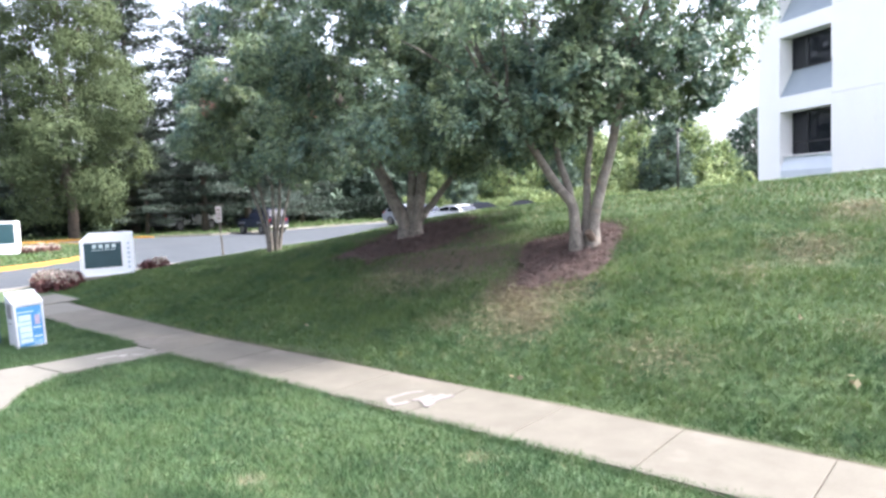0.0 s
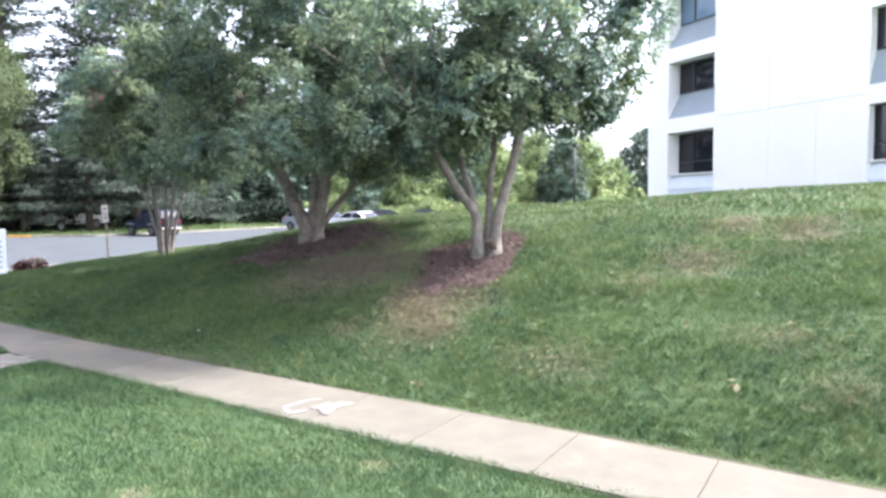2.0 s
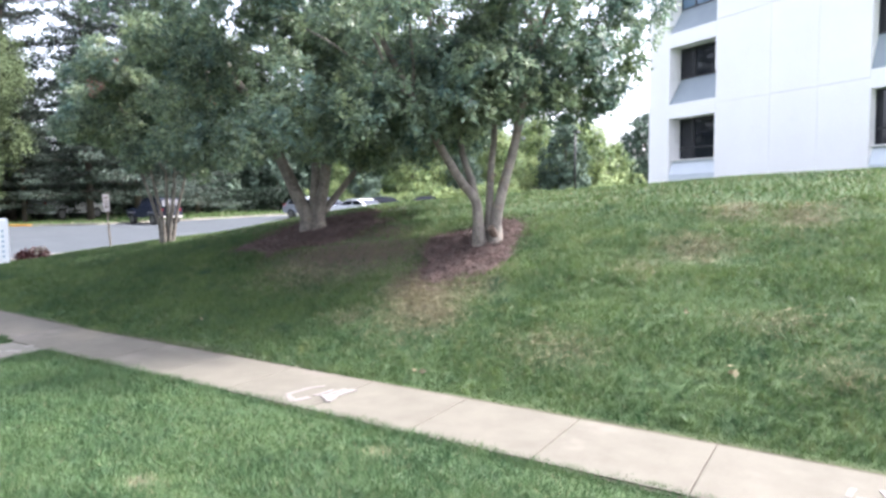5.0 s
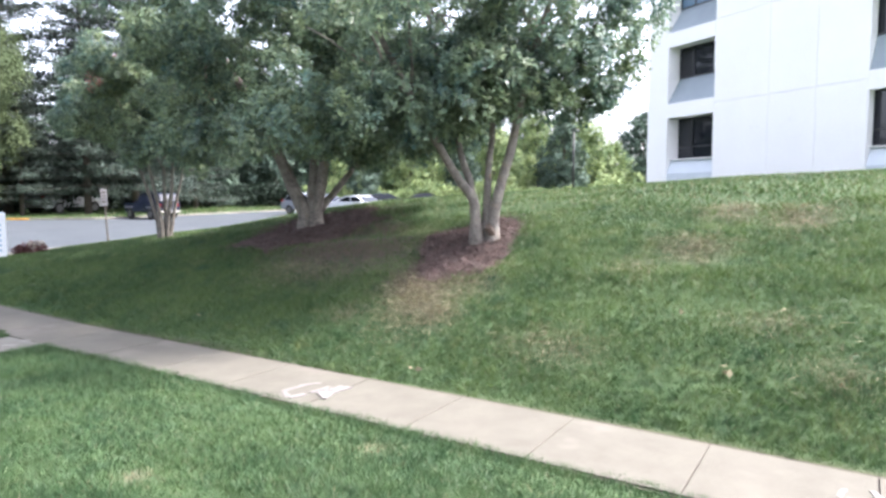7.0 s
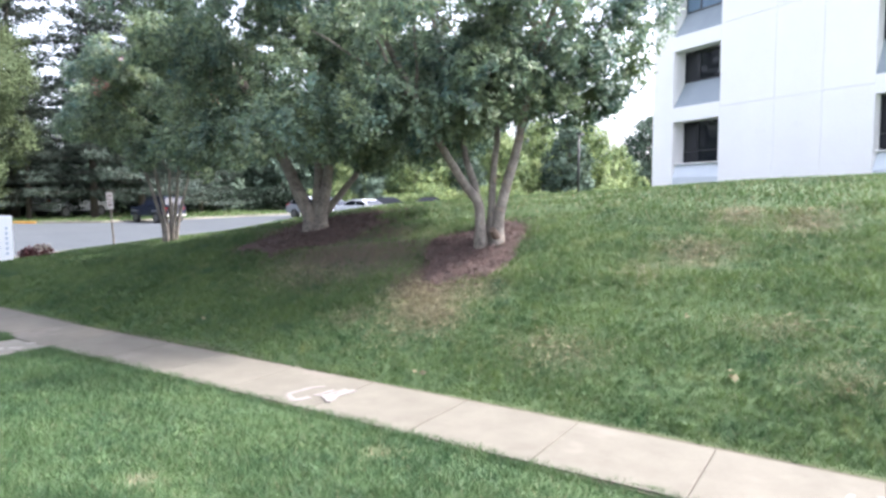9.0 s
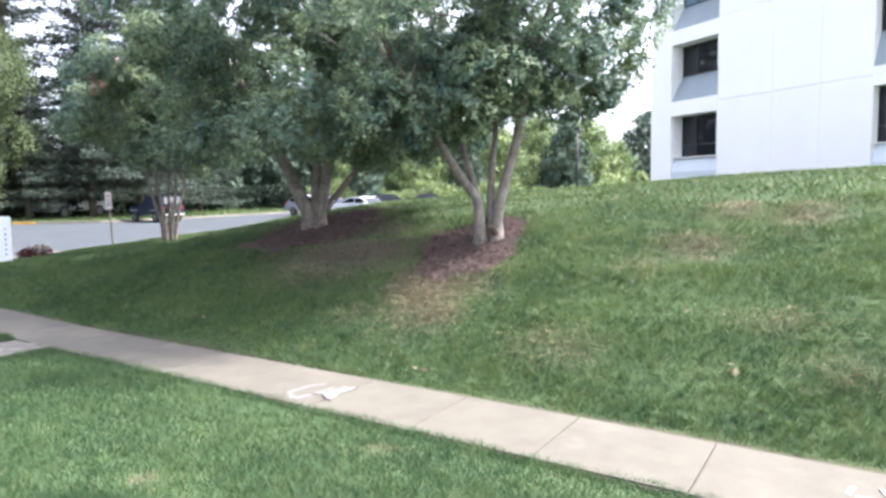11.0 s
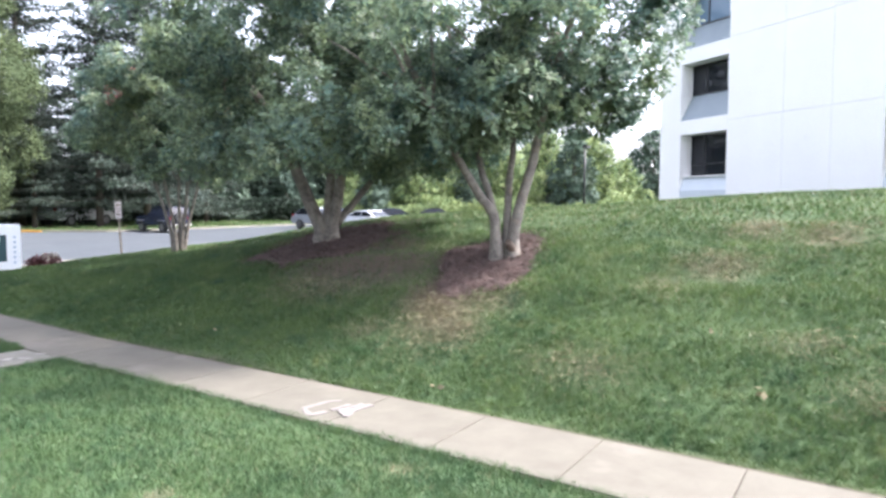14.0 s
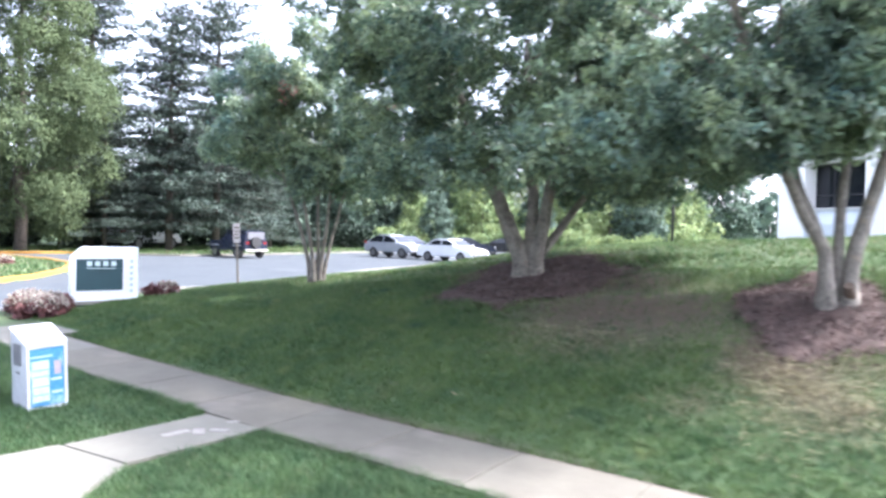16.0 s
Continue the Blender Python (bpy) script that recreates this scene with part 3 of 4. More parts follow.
def blob_points(rng, blobs, count, shell=0.55):
    """Clump centres in a set of ellipsoids (x, y, z, rx, ry, rz), towards the outside, and the ways that they face."""
    vol = np.array([b[3] * b[4] for b in blobs])
    pick = rng.choice(len(blobs), count, p=vol / vol.sum())
    b = np.array(blobs)[pick]
    d = rng.normal(0, 1, (count, 3))
    d[:, 2] += 0.25
    d /= np.linalg.norm(d, axis=1, keepdims=True)
    r = rng.uniform(shell ** 3, 1, (count, 1)) ** (1 / 3)
    return b[:, :3] + d * r * b[:, 3:], d


def myrtle(name, base, stems, blobs, seed, label, clumps, flowers=(), gaps=(0.42, 0.0)):
    """A multi-stemmed tree: bent smooth stems from one foot and a crown of leafy masses."""
    rng, nr = random.Random(seed), np.random.default_rng(seed)
    x, y = base
    z = lz(x, y) - 0.05
    tree = empty(name, pose(x, y, z), label, "tree", "trees on the bank")
    big = [Vector(b[:3]) for b in blobs]
    for rows, r in stems:
        pts, rad = [], []
        n = len(rows)
        for i, q in enumerate(rows):
            q = Vector(q)
            if i + 1 < n:
                for s in range(3):
                    pts.append(q.lerp(Vector(rows[i + 1]), s / 3) + Vector((rng.gauss(0, 0.008), rng.gauss(0, 0.008), 0)))
            else:
                pts.append(q)
        for i in range(1):      # ease the corners
            pts = [pts[0]] + [(pts[j - 1] + pts[j] * 2 + pts[j + 1]) / 4 for j in range(1, len(pts) - 1)] + [pts[-1]]
        rad = [r * (1 - 0.62 * i / (len(pts) - 1)) for i in range(len(pts))]
        if pts[0].z < 0.1:
            pts[0] = pts[0] + Vector((0, 0, -0.12))
            rad[0], rad[1], rad[2] = r * 1.55, r * 1.22, r * 1.06
        part("stem", tube(pts, rad, 10), M_bark, tree, smooth=True)
        for q in sorted(big, key=lambda q: (q - pts[-1]).length)[1:9:2]:
            s = pts[rng.randint(len(pts) // 2 + 2, len(pts) - 2)]
            bp, br = limb(s, q + Vector((0, 0, -0.1)), r * 0.3, 0.012, rng, 6, 0.07)
            part("branch", tube(bp, br, 6), M_bark, tree, smooth=True)
    c, way = blob_points(nr, blobs, clumps, 0.7)
    open_ = gaps[0] + gaps[1] * smooth((c @ np.array([0.47, -0.88, 0.0]) - 0.3) / 1.2)     # airier towards one side
    lump = np.sin(5.1 * c[:, 0] + 1.3 * seed) * np.sin(4.7 * c[:, 1] + 2.1) * np.sin(5.6 * c[:, 2] + 0.7 * seed) + 0.7 * np.sin(11.3 * c[:, 0] - 3 * c[:, 2]) * np.sin(10.7 * c[:, 1] + 4 * c[:, 2]) * np.sin(10 * c[:, 2] + 5 * c[:, 0])
    fine = lump > np.interp(open_, [0, 0.5, 1], [-2.0, 0.0, 0.7])
    c, way = c[fine], way[fine]
    v = leaves(nr, c, 14, 0.045, 0.1, 0.044, 0.5, 0.0, way)
    crown = quads("crown", v, M_leaf, tree)
    crown["label"] = "dense glossy green leaves"
    for fx, fy, fz in flowers:
        cc = np.array([[fx, fy, fz]]) + nr.normal(0, 0.09, (6, 3))
        quads("blossom", leaves(nr, cc, 12, 0.04, 0.035, 0.03), M_flower, tree)
    return tree


T1, T2, T3 = (9.99, 5.3), (11.1, 9.95), (11.8, 15.6)


def side(l, d=0.0):
    """Plan offset: l metres along the bank, d metres away from the sidewalk."""
    return -0.47 * l + 0.88 * d, 0.88 * l + 0.47 * d


def stem(*rows, r):
    """Rows of (along, away, height) for one stem."""
    return [(*side(l, d), h) for l, d, h in rows], r


def crown_mass(seed, centre, radii, count, size, floor, extra=()):
    """Leafy masses over the outer part of an ellipsoid, none lower than floor(x, y)."""
    rng = random.Random(seed)
    out = []
    while len(out) < count:
        d = Vector((rng.gauss(0, 1), rng.gauss(0, 1), rng.gauss(0, 1))).normalized()
        k = rng.uniform(0.4, 0.95)
        x, y, z = (centre[i] + d[i] * radii[i] * k for i in range(3))
        s = size * rng.uniform(0.6, 1.35)
        low = floor(x, y) + s * 0.6
        if z < low - 1.2:
            continue
        out.append((x, y, max(z, low), s, s, s * 0.62))
    return out + [(x, y, z, r, r, r * 0.7) for x, y, z, r in extra]


first_tree = myrtle("crape_myrtle", T1, [
    stem((0.06, 0, 0), (0.09, 0, 0.4), (0.11, 0, 0.78), (0.40, -0.1, 1.13), (0.7, -0.3, 1.65), (1.25, -0.8, 2.7), (1.7, -1.2, 3.6), r=0.1),
    stem((-0.18, 0.0, 0), (-0.2, 0.05, 0.4), (-0.27, 0.05, 0.8), (-0.47, 0.05, 1.5), (-0.62, 0, 2.2), (-0.9, -0.2, 3.3), (-1.2, -0.3, 4.2), r=0.11),
    stem((-0.08, 0.1, 0), (-0.1, 0.12, 0.6), (-0.12, 0.15, 1.3), (-0.2, 0.2, 1.9), (-0.15, 0.3, 3.2), (-0.1, 0.5, 4.5), r=0.075),
    stem((0.12, 0.05, 0.75), (0.2, 0.15, 1.1), (0.33, 0.25, 1.5), (0.42, 0.4, 2.1), (0.8, 0.8, 3.4), (1.0, 1.2, 4.3), r=0.07)],
    crown_mass(11, (-0.55, 0.95, 4.1), (3.0, 3.25, 3.4), 110, 0.46, lambda x, y: 1.75 - (0.15 if y > 0 else 0.2) * y,
               [(*side(0.7, -0.7), 2.25, 0.55), (*side(1.3, -1.0), 2.15, 0.6), (*side(1.9, -1.1), 2.0, 0.65), (*side(2.6, -0.9), 1.95, 0.7), (*side(3.2, -0.6), 2.0, 0.7),
                (*side(-0.2, -0.9), 2.6, 0.6), (*side(-1.2, -0.4), 2.75, 0.6), (*side(-2.0, 0.0), 2.8, 0.6), (*side(-1.5, 0.8), 3.3, 0.7), (*side(-1.9, 0.3), 3.6, 0.65),
                (*side(-1.5, 0.3), 4.5, 0.8), (*side(-2.1, 0.2), 4.3, 0.65), (*side(-0.9, 0.4), 5.1, 0.85), (*side(-0.3, 0.0), 4.6, 0.85), (*side(-2.0, 0.5), 5.2, 0.7), (*side(-1.0, 1.0), 4.0, 0.8),
                (*side(-0.7, -0.8), 3.6, 0.7), (*side(-0.9, -0.6), 4.6, 0.75), (*side(-0.3, -1.0), 4.1, 0.7), (*side(-1.5, -0.2), 2.4, 0.5), (*side(-1.15, 0.5), 2.45, 0.5), (*side(-0.8, 0.8), 2.55, 0.55),
                (*side(-0.2, 0.5), 2.7, 0.5), (*side(0.3, 0.3), 2.5, 0.5), (*side(-0.5, -0.5), 2.65, 0.45), (*side(0.9, 0.5), 2.2, 0.5), (*side(1.6, 0.4), 2.0, 0.5), (*side(0.4, -0.6), 2.0, 0.35), (*side(1.1, -0.9), 1.85, 0.4),
                (*side(-2.35, 0.7), 3.75, 0.45), (*side(-2.2, 0.55), 3.3, 0.42), (*side(-2.35, 0.8), 4.3, 0.5), (*side(-2.1, 0.6), 2.75, 0.4), (*side(-1.75, 0.5), 2.35, 0.35), (*side(-2.0, 0.2), 3.9, 0.5), (*side(-1.5, 0.9), 2.9, 0.4),
                (*side(-0.4, 0.35), 2.35, 0.42), (*side(-0.8, 0.3), 2.4, 0.42), (*side(-1.25, 0.2), 2.4, 0.4), (*side(0.0, 0.35), 2.2, 0.36), (*side(0.45, 0.2), 2.1, 0.36),
                (*side(-2.4, -0.25), 3.8, 0.48), (*side(-2.35, -0.2), 3.3, 0.42), (*side(-2.1, -0.1), 2.9, 0.4), (*side(-2.45, -0.1), 4.4, 0.5), (*side(-1.8, -0.1), 2.6, 0.36),
                (*side(-2.65, 0.1), 3.9, 0.45), (*side(-2.55, 0.3), 3.45, 0.4), (*side(-2.8, 0.3), 4.4, 0.5), (*side(-2.7, -0.2), 4.8, 0.5), (*side(-2.1, 0.3), 2.5, 0.36),
                (*side(-1.65, 0.0), 2.3, 0.42), (*side(-1.55, 0.25), 2.12, 0.34), (*side(-1.25, 0.3), 2.2, 0.34), (*side(-1.9, 0.1), 2.4, 0.36), (*side(-0.5, -0.5), 2.25, 0.36), (*side(-0.9, -0.4), 2.3, 0.36), (*side(-0.1, -0.5), 2.2, 0.34), (*side(0.25, -0.7), 1.95, 0.34)])
    + crown_mass(12, (1.2, 0.6, 2.9), (2.1, 2.1, 1.1), 30, 0.5, lambda x, y: 2.0), 1,
    "multi-stemmed tree with smooth tan trunks on the bank", 14000, (), (0.44, 0.1))
myrtle("crape_myrtle", T2, [
    stem((0.07, 0.0, 0), (0.11, 0, 0.35), (0.34, -0.05, 0.85), (0.55, -0.1, 1.4), (0.8, -0.3, 2.1), (1.2, -0.8, 3.0), (1.7, -1.3, 3.9), r=0.17),
    stem((0.0, 0.05, 0), (-0.02, 0.05, 0.5), (-0.06, 0.1, 1.0), (-0.05, 0.2, 1.7), (0.1, 0.3, 2.8), (0.1, 0.5, 4.2), r=0.14),
    stem((-0.08, 0.0, 0), (-0.12, 0, 0.4), (-0.24, 0, 0.9), (-0.33, 0, 1.6), (-0.6, -0.3, 2.6), (-0.9, -0.6, 3.8), r=0.15),
    stem((-0.2, 0.05, 0.4), (-0.45, 0.2, 0.75), (-0.75, 0.4, 1.15), (-1.3, 0.7, 1.9), (-1.8, 0.9, 2.8), r=0.09)],
    crown_mass(22, (-0.45, 0.35, 4.1), (3.7, 3.3, 3.5), 130, 0.48, lambda x, y: 1.95 - 0.38 * min(1.7, abs(y)),
               [(-1.85, -1.65, 1.75, 0.6), (-1.3, -2.5, 1.9, 0.6), (-2.6, -0.9, 1.7, 0.6), (-2.3, 0.2, 1.75, 0.55), (-2.3, 1.2, 1.75, 0.6), (-1.0, 2.6, 1.8, 0.6), (-0.7, 1.0, 3.3, 0.6), (-0.95, 1.4, 3.05, 0.55), (-0.5, 0.8, 3.75, 0.6),
                (1.2, -3.2, 2.2, 0.55), (1.6, -2.9, 2.0, 0.55), (1.2, 2.3, 2.6, 0.6), (0.6, 2.8, 2.6, 0.6), (1.6, 3.0, 3.0, 0.65), (2.2, 1.9, 2.8, 0.65), (1.4, -2.1, 1.75, 0.6), (1.9, -1.4, 1.8, 0.6), (0.9, -2.8, 1.85, 0.55), (2.2, -2.4, 2.3, 0.65), (1.3, -1.2, 2.2, 0.6), (2.4, -0.5, 2.0, 0.6), (2.3, 0.5, 2.0, 0.6), (1.7, 1.3, 2.1, 0.6), (1.2, 0.4, 2.3, 0.55)])
    + crown_mass(23, (1.4, -1.2, 2.8), (2.1, 2.1, 1.7), 40, 0.5, lambda x, y: 1.25), 2,
    "multi-stemmed tree with thick grey trunks in dark mulch", 15000, [(-2.9, 2.7, 2.9)])
myrtle("crape_myrtle", T3, [
    stem((0.12, 0, 0), (0.2, 0, 0.5), (0.38, -0.05, 1.2), (0.58, -0.1, 1.9), (1.1, -0.4, 3.4), r=0.06),
    stem((0.05, -0.05, 0), (0.08, -0.05, 0.6), (0.2, -0.1, 1.3), (0.3, -0.2, 2.0), (0.5, -0.5, 3.4), r=0.06),
    stem((0.0, 0.05, 0), (0.0, 0.05, 0.7), (0.04, 0.1, 1.4), (0.08, 0.2, 2.1), (0.1, 0.5, 3.6), r=0.055),
    stem((-0.05, 0.0, 0), (-0.09, 0, 0.6), (-0.2, 0, 1.3), (-0.26, 0, 2.0), (-0.5, -0.2, 3.5), r=0.06),
    stem((-0.1, 0.03, 0), (-0.2, 0.03, 0.6), (-0.4, 0.05, 1.4), (-0.52, 0.1, 2.0), (-1.1, 0.3, 3.3), r=0.05)],
    crown_mass(33, (-0.2, -0.1, 3.6), (2.8, 2.5, 2.2), 82, 0.44, lambda x, y: 1.5, [(-0.4, 0.4, 3.5, 0.6), (-0.1, 0.1, 3.3, 0.55), (0.6, 0.9, 4.9, 0.6)]), 3,
    "multi-stemmed tree with slim stems at the top of the bank", 7000, [(-1.2, 1.8, 3.3), (-0.6, -2.55, 3.6), (-1.75, -0.5, 4.4)])
part("cut_stub", tube([(*side(-0.18, -0.04), 0.2), (*side(-0.14, -0.1), 0.27), (*side(-0.11, -0.15), 0.33)], [0.075, 0.065, 0.055], 9), M_cut, first_tree, "pale sawn branch stub")


def wood_tree(name, x, y, height, radius, seed, mat, label, trunk_r=0.25, bare=0.2, clumps=900, leaf=(0.34, 0.2), per=16, group="woodland trees", peak=0.0):
    """A broad-leaved tree: tapered trunk, limbs and a ragged crown."""
    rng, nr = random.Random(seed), np.random.default_rng(seed)
    tree = empty(name, pose(x, y, lz(x, y) - 0.1), label, "tree", group)
    pts, rad = limb((0, 0, -0.1), (rng.uniform(-.3, .3), rng.uniform(-.3, .3), height * 0.85), trunk_r, trunk_r * 0.2, rng, 8, 0.12)
    part("trunk", tube(pts, rad, 9), M_bark2, tree, smooth=True)
    blobs = []
    n = 30
    for k in range(n):
        t = (k + 0.5) / n
        h = height * (bare + (1 - bare) * t)
        prof = math.sin(math.pi * min(1, 0.18 + 0.82 * t) ** (0.8 + peak)) ** 0.7 if not peak else (1 - t) ** 0.6 * min(1, 0.45 + 3 * t)
        ang = k * 2.4
        rr = radius * prof * rng.uniform(0.45, 0.8)
        s = radius * rng.uniform(0.26, 0.44) * (0.55 + 0.45 * prof)
        blobs.append((rr * math.cos(ang), rr * math.sin(ang), h, s, s, s * 0.8))
        if k % 4 == 1:
            p2, r2 = limb(pts[min(7, 2 + int(t * 5))], (blobs[-1][0], blobs[-1][1], h), trunk_r * 0.35, 0.03, rng, 5, 0.15)
            part("limb", tube(p2, r2, 6), M_bark2, tree, smooth=True)
    c, way = blob_points(nr, blobs, clumps, 0.6)
    quads("crown", leaves(nr, c, per, 0.2, leaf[0], leaf[1], 0.3, 0.0, way), mat, tree)
    return tree


def pine(name, x, y, height, radius, seed, label, bare=0.12, group="pine trees"):
    """A conifer: straight trunk and tiers of flat, drooping boughs with sky between them."""
    rng, nr = random.Random(seed), np.random.default_rng(seed)
    tree = empty(name, pose(x, y, lz(x, y) - 0.1), label, "tree", group)
    part("trunk", tube([(0, 0, -0.1), (0.05, 0, height * 0.5), (0, 0.05, height)], [0.26, 0.16, 0.03], 9), M_bark2, tree, smooth=True)
    cs = []
    z = height * bare
    turn = rng.uniform(0, 6)
    while z < height * 0.985:
        t = (z - height * bare) / (height * (1 - bare))
        r = radius * (1 - t) ** 0.62 * (0.85 + 0.3 * rng.random()) + 0.35
        n = rng.randint(5, 7) if t < 0.85 else 4
        turn += rng.uniform(0.3, 0.9)
        for k in range(n):
            a = turn + 2 * math.pi * k / n + rng.uniform(-0.35, 0.35)
            ln = r * rng.uniform(0.6, 1.2)
            droop = -0.2 + 0.75 * t + rng.uniform(-0.1, 0.1)
            way = Vector((math.cos(a), math.sin(a), 0))
            across = Vector((-way.y, way.x, 0))
            root = Vector((0, 0, z + rng.uniform(-0.25, 0.25)))
            mid = root + way * ln * 0.55 + Vector((0, 0, ln * 0.55 * droop))
            tip = root + way * ln + Vector((0, 0, ln * (droop * 0.75 + 0.04)))
            part("bough", tube([root, mid, tip], [0.05 * (1 - t) + 0.02, 0.03, 0.008], 5), M_bark2, tree)
            steps = max(5, int(ln * 11))
            for q in range(steps):
                f = 0.12 + 0.9 * (q + rng.random()) / steps
                p = root.lerp(mid, f / 0.55) if f < 0.55 else mid.lerp(tip, (f - 0.55) / 0.45)
                wide = (0.1 + 0.3 * ln * f * (1.12 - f)) * rng.uniform(-1, 1) * 1.5
                cs.append(p + across * wide + Vector((0, 0, rng.gauss(0.05, 0.07) - 0.12 * abs(wide))))
        z += height * rng.uniform(0.032, 0.052)
    c = np.array([tuple(v) for v in cs])
    quads("needles", leaves(nr, c, 7, (0.17, 0.17, 0.07), 0.32, 0.085, 0.1, 0.55), M_needle, tree)
    return tree

# ---- woodland ----
big = wood_tree("linden_tree", 19.5, 46.5, 21, 6.2, 5, M_leaf_y, "tall yellow-green leafy tree beyond the driveway", 0.35, 0.07, 5200, (0.165, 0.105), 21, "large trees", 0.3)
p_a = pine("pine_tree", 28.5, 45.8, 16.7, 4.2, 6, "tall dark green pine with drooping branches")
pine("pine_tree", 31.8, 45.2, 21.5, 5.6, 7, "tall dark green pine with drooping branches")
spots = random.Random(4)
for k, (x, y, s) in enumerate([(25.4, 50.0, 1.25), (20.0, 57.5, 1.1), (14, 58, 1.1), (36.5, 47.5, 0.85), (41, 50, 0.75), (24.5, 46.6, 0.62)]):
    copy_thing(p_a, Matrix.Translation((x, y, lz(x, y) - 0.1)) @ Matrix.Rotation(k * 1.3, 4, 'Z') @ Matrix.Scale(s, 4))
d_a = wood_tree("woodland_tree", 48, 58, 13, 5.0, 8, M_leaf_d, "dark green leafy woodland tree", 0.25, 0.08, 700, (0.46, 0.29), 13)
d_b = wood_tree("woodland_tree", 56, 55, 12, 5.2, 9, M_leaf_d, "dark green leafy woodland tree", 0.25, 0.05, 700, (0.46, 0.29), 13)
l_a = wood_tree("woodland_tree", 66, 44, 10, 4.6, 10, M_leaf_l, "yellow-green woodland tree, sunlight put in its leaf colour", 0.2, 0.02, 900, (0.3, 0.19))
l_b = wood_tree("woodland_tree", 75, 38, 9, 4.4, 12, M_leaf_l, "yellow-green woodland tree, sunlight put in its leaf colour", 0.2, 0.02, 900, (0.3, 0.19))
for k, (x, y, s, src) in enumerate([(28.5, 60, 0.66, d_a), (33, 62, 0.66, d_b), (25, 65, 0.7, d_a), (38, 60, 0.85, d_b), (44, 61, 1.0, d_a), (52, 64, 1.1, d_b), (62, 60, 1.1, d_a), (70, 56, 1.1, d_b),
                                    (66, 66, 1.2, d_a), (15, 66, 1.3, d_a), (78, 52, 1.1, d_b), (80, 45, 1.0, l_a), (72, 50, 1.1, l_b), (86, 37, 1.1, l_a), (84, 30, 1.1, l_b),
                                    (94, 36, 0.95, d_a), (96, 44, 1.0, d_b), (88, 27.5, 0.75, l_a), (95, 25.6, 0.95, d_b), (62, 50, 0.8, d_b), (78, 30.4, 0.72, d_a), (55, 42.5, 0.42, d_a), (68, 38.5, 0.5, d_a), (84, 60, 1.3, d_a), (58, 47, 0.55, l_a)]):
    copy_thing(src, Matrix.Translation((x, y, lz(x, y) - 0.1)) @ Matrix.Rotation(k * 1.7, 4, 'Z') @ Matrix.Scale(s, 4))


def shrub(name, x, y, r, h, seed, mat, label, clumps=260, leaf=(0.24, 0.14)):
    nr = np.random.default_rng(seed)
    rng = random.Random(seed)
    sh = empty(name, pose(x, y, lz(x, y) - 0.05), label, "shrub", "shrubs at the wood's edge")
    blobs = [(rng.uniform(-r, r) * 0.6, rng.uniform(-r, r) * 0.6, h * rng.uniform(0.25, 0.75), r * 0.5, r * 0.5, h * 0.3) for _ in range(9)]
    for k in range(4):
        b = blobs[k]
        part("stem", tube([(0, 0, -0.05), (b[0] * 0.5, b[1] * 0.5, b[2] * 0.6), b[:3]], [0.05, 0.03, 0.01], 5), M_bark2, sh)
    quads("crown", leaves(nr, blob_points(nr, blobs, clumps)[0], 14, 0.14, leaf[0], leaf[1]), mat, sh)
    return sh


s_d = shrub("shrub", 20, 52, 2.2, 2.4, 3, M_leaf_u, "green undergrowth shrub below trees, shade put in its leaf colour", 190)
s_l = shrub("shrub", 52, 46, 2.0, 2.2, 4, M_leaf_l, "green leafy shrub at the lot edge, coloured as sunlit", 220)
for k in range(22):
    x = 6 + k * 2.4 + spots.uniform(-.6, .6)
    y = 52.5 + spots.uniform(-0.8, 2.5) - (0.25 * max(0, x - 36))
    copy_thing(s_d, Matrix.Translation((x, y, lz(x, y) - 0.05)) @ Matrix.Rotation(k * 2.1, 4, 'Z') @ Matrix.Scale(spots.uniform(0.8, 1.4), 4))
for k in range(12):
    t = k / 11
    x, y = 55 + 27 * t + spots.uniform(-1, 1), 45 - 21 * t + spots.uniform(-1, 1)
    copy_thing(s_l, Matrix.Translation((x, y, lz(x, y) - 0.05)) @ Matrix.Rotation(k * 2.1, 4, 'Z') @ Matrix.Scale(spots.uniform(0.8, 1.3), 4))
# far woods close the view
nr = np.random.default_rng(77)
ang = np.radians(nr.uniform(-150, 210, 5200))
rad_ = nr.uniform(100, 130, 5200)
hx, hy = rad_ * np.sin(ang) + 10, rad_ * np.cos(ang) + 5
hz = land(hx, hy) + nr.uniform(0, 1, 5200) ** 0.8 * (6.5 + 2 * np.sin(ang * 9) + 1.5 * np.sin(ang * 23))
far_woods = quads("far_woods", leaves(nr, np.stack([hx, hy, hz], 1), 12, 1.1, 1.5, 1.0), M_leaf_d)
tagged(far_woods, "distant dark green woods closing the view", "woods", kind="stuff")

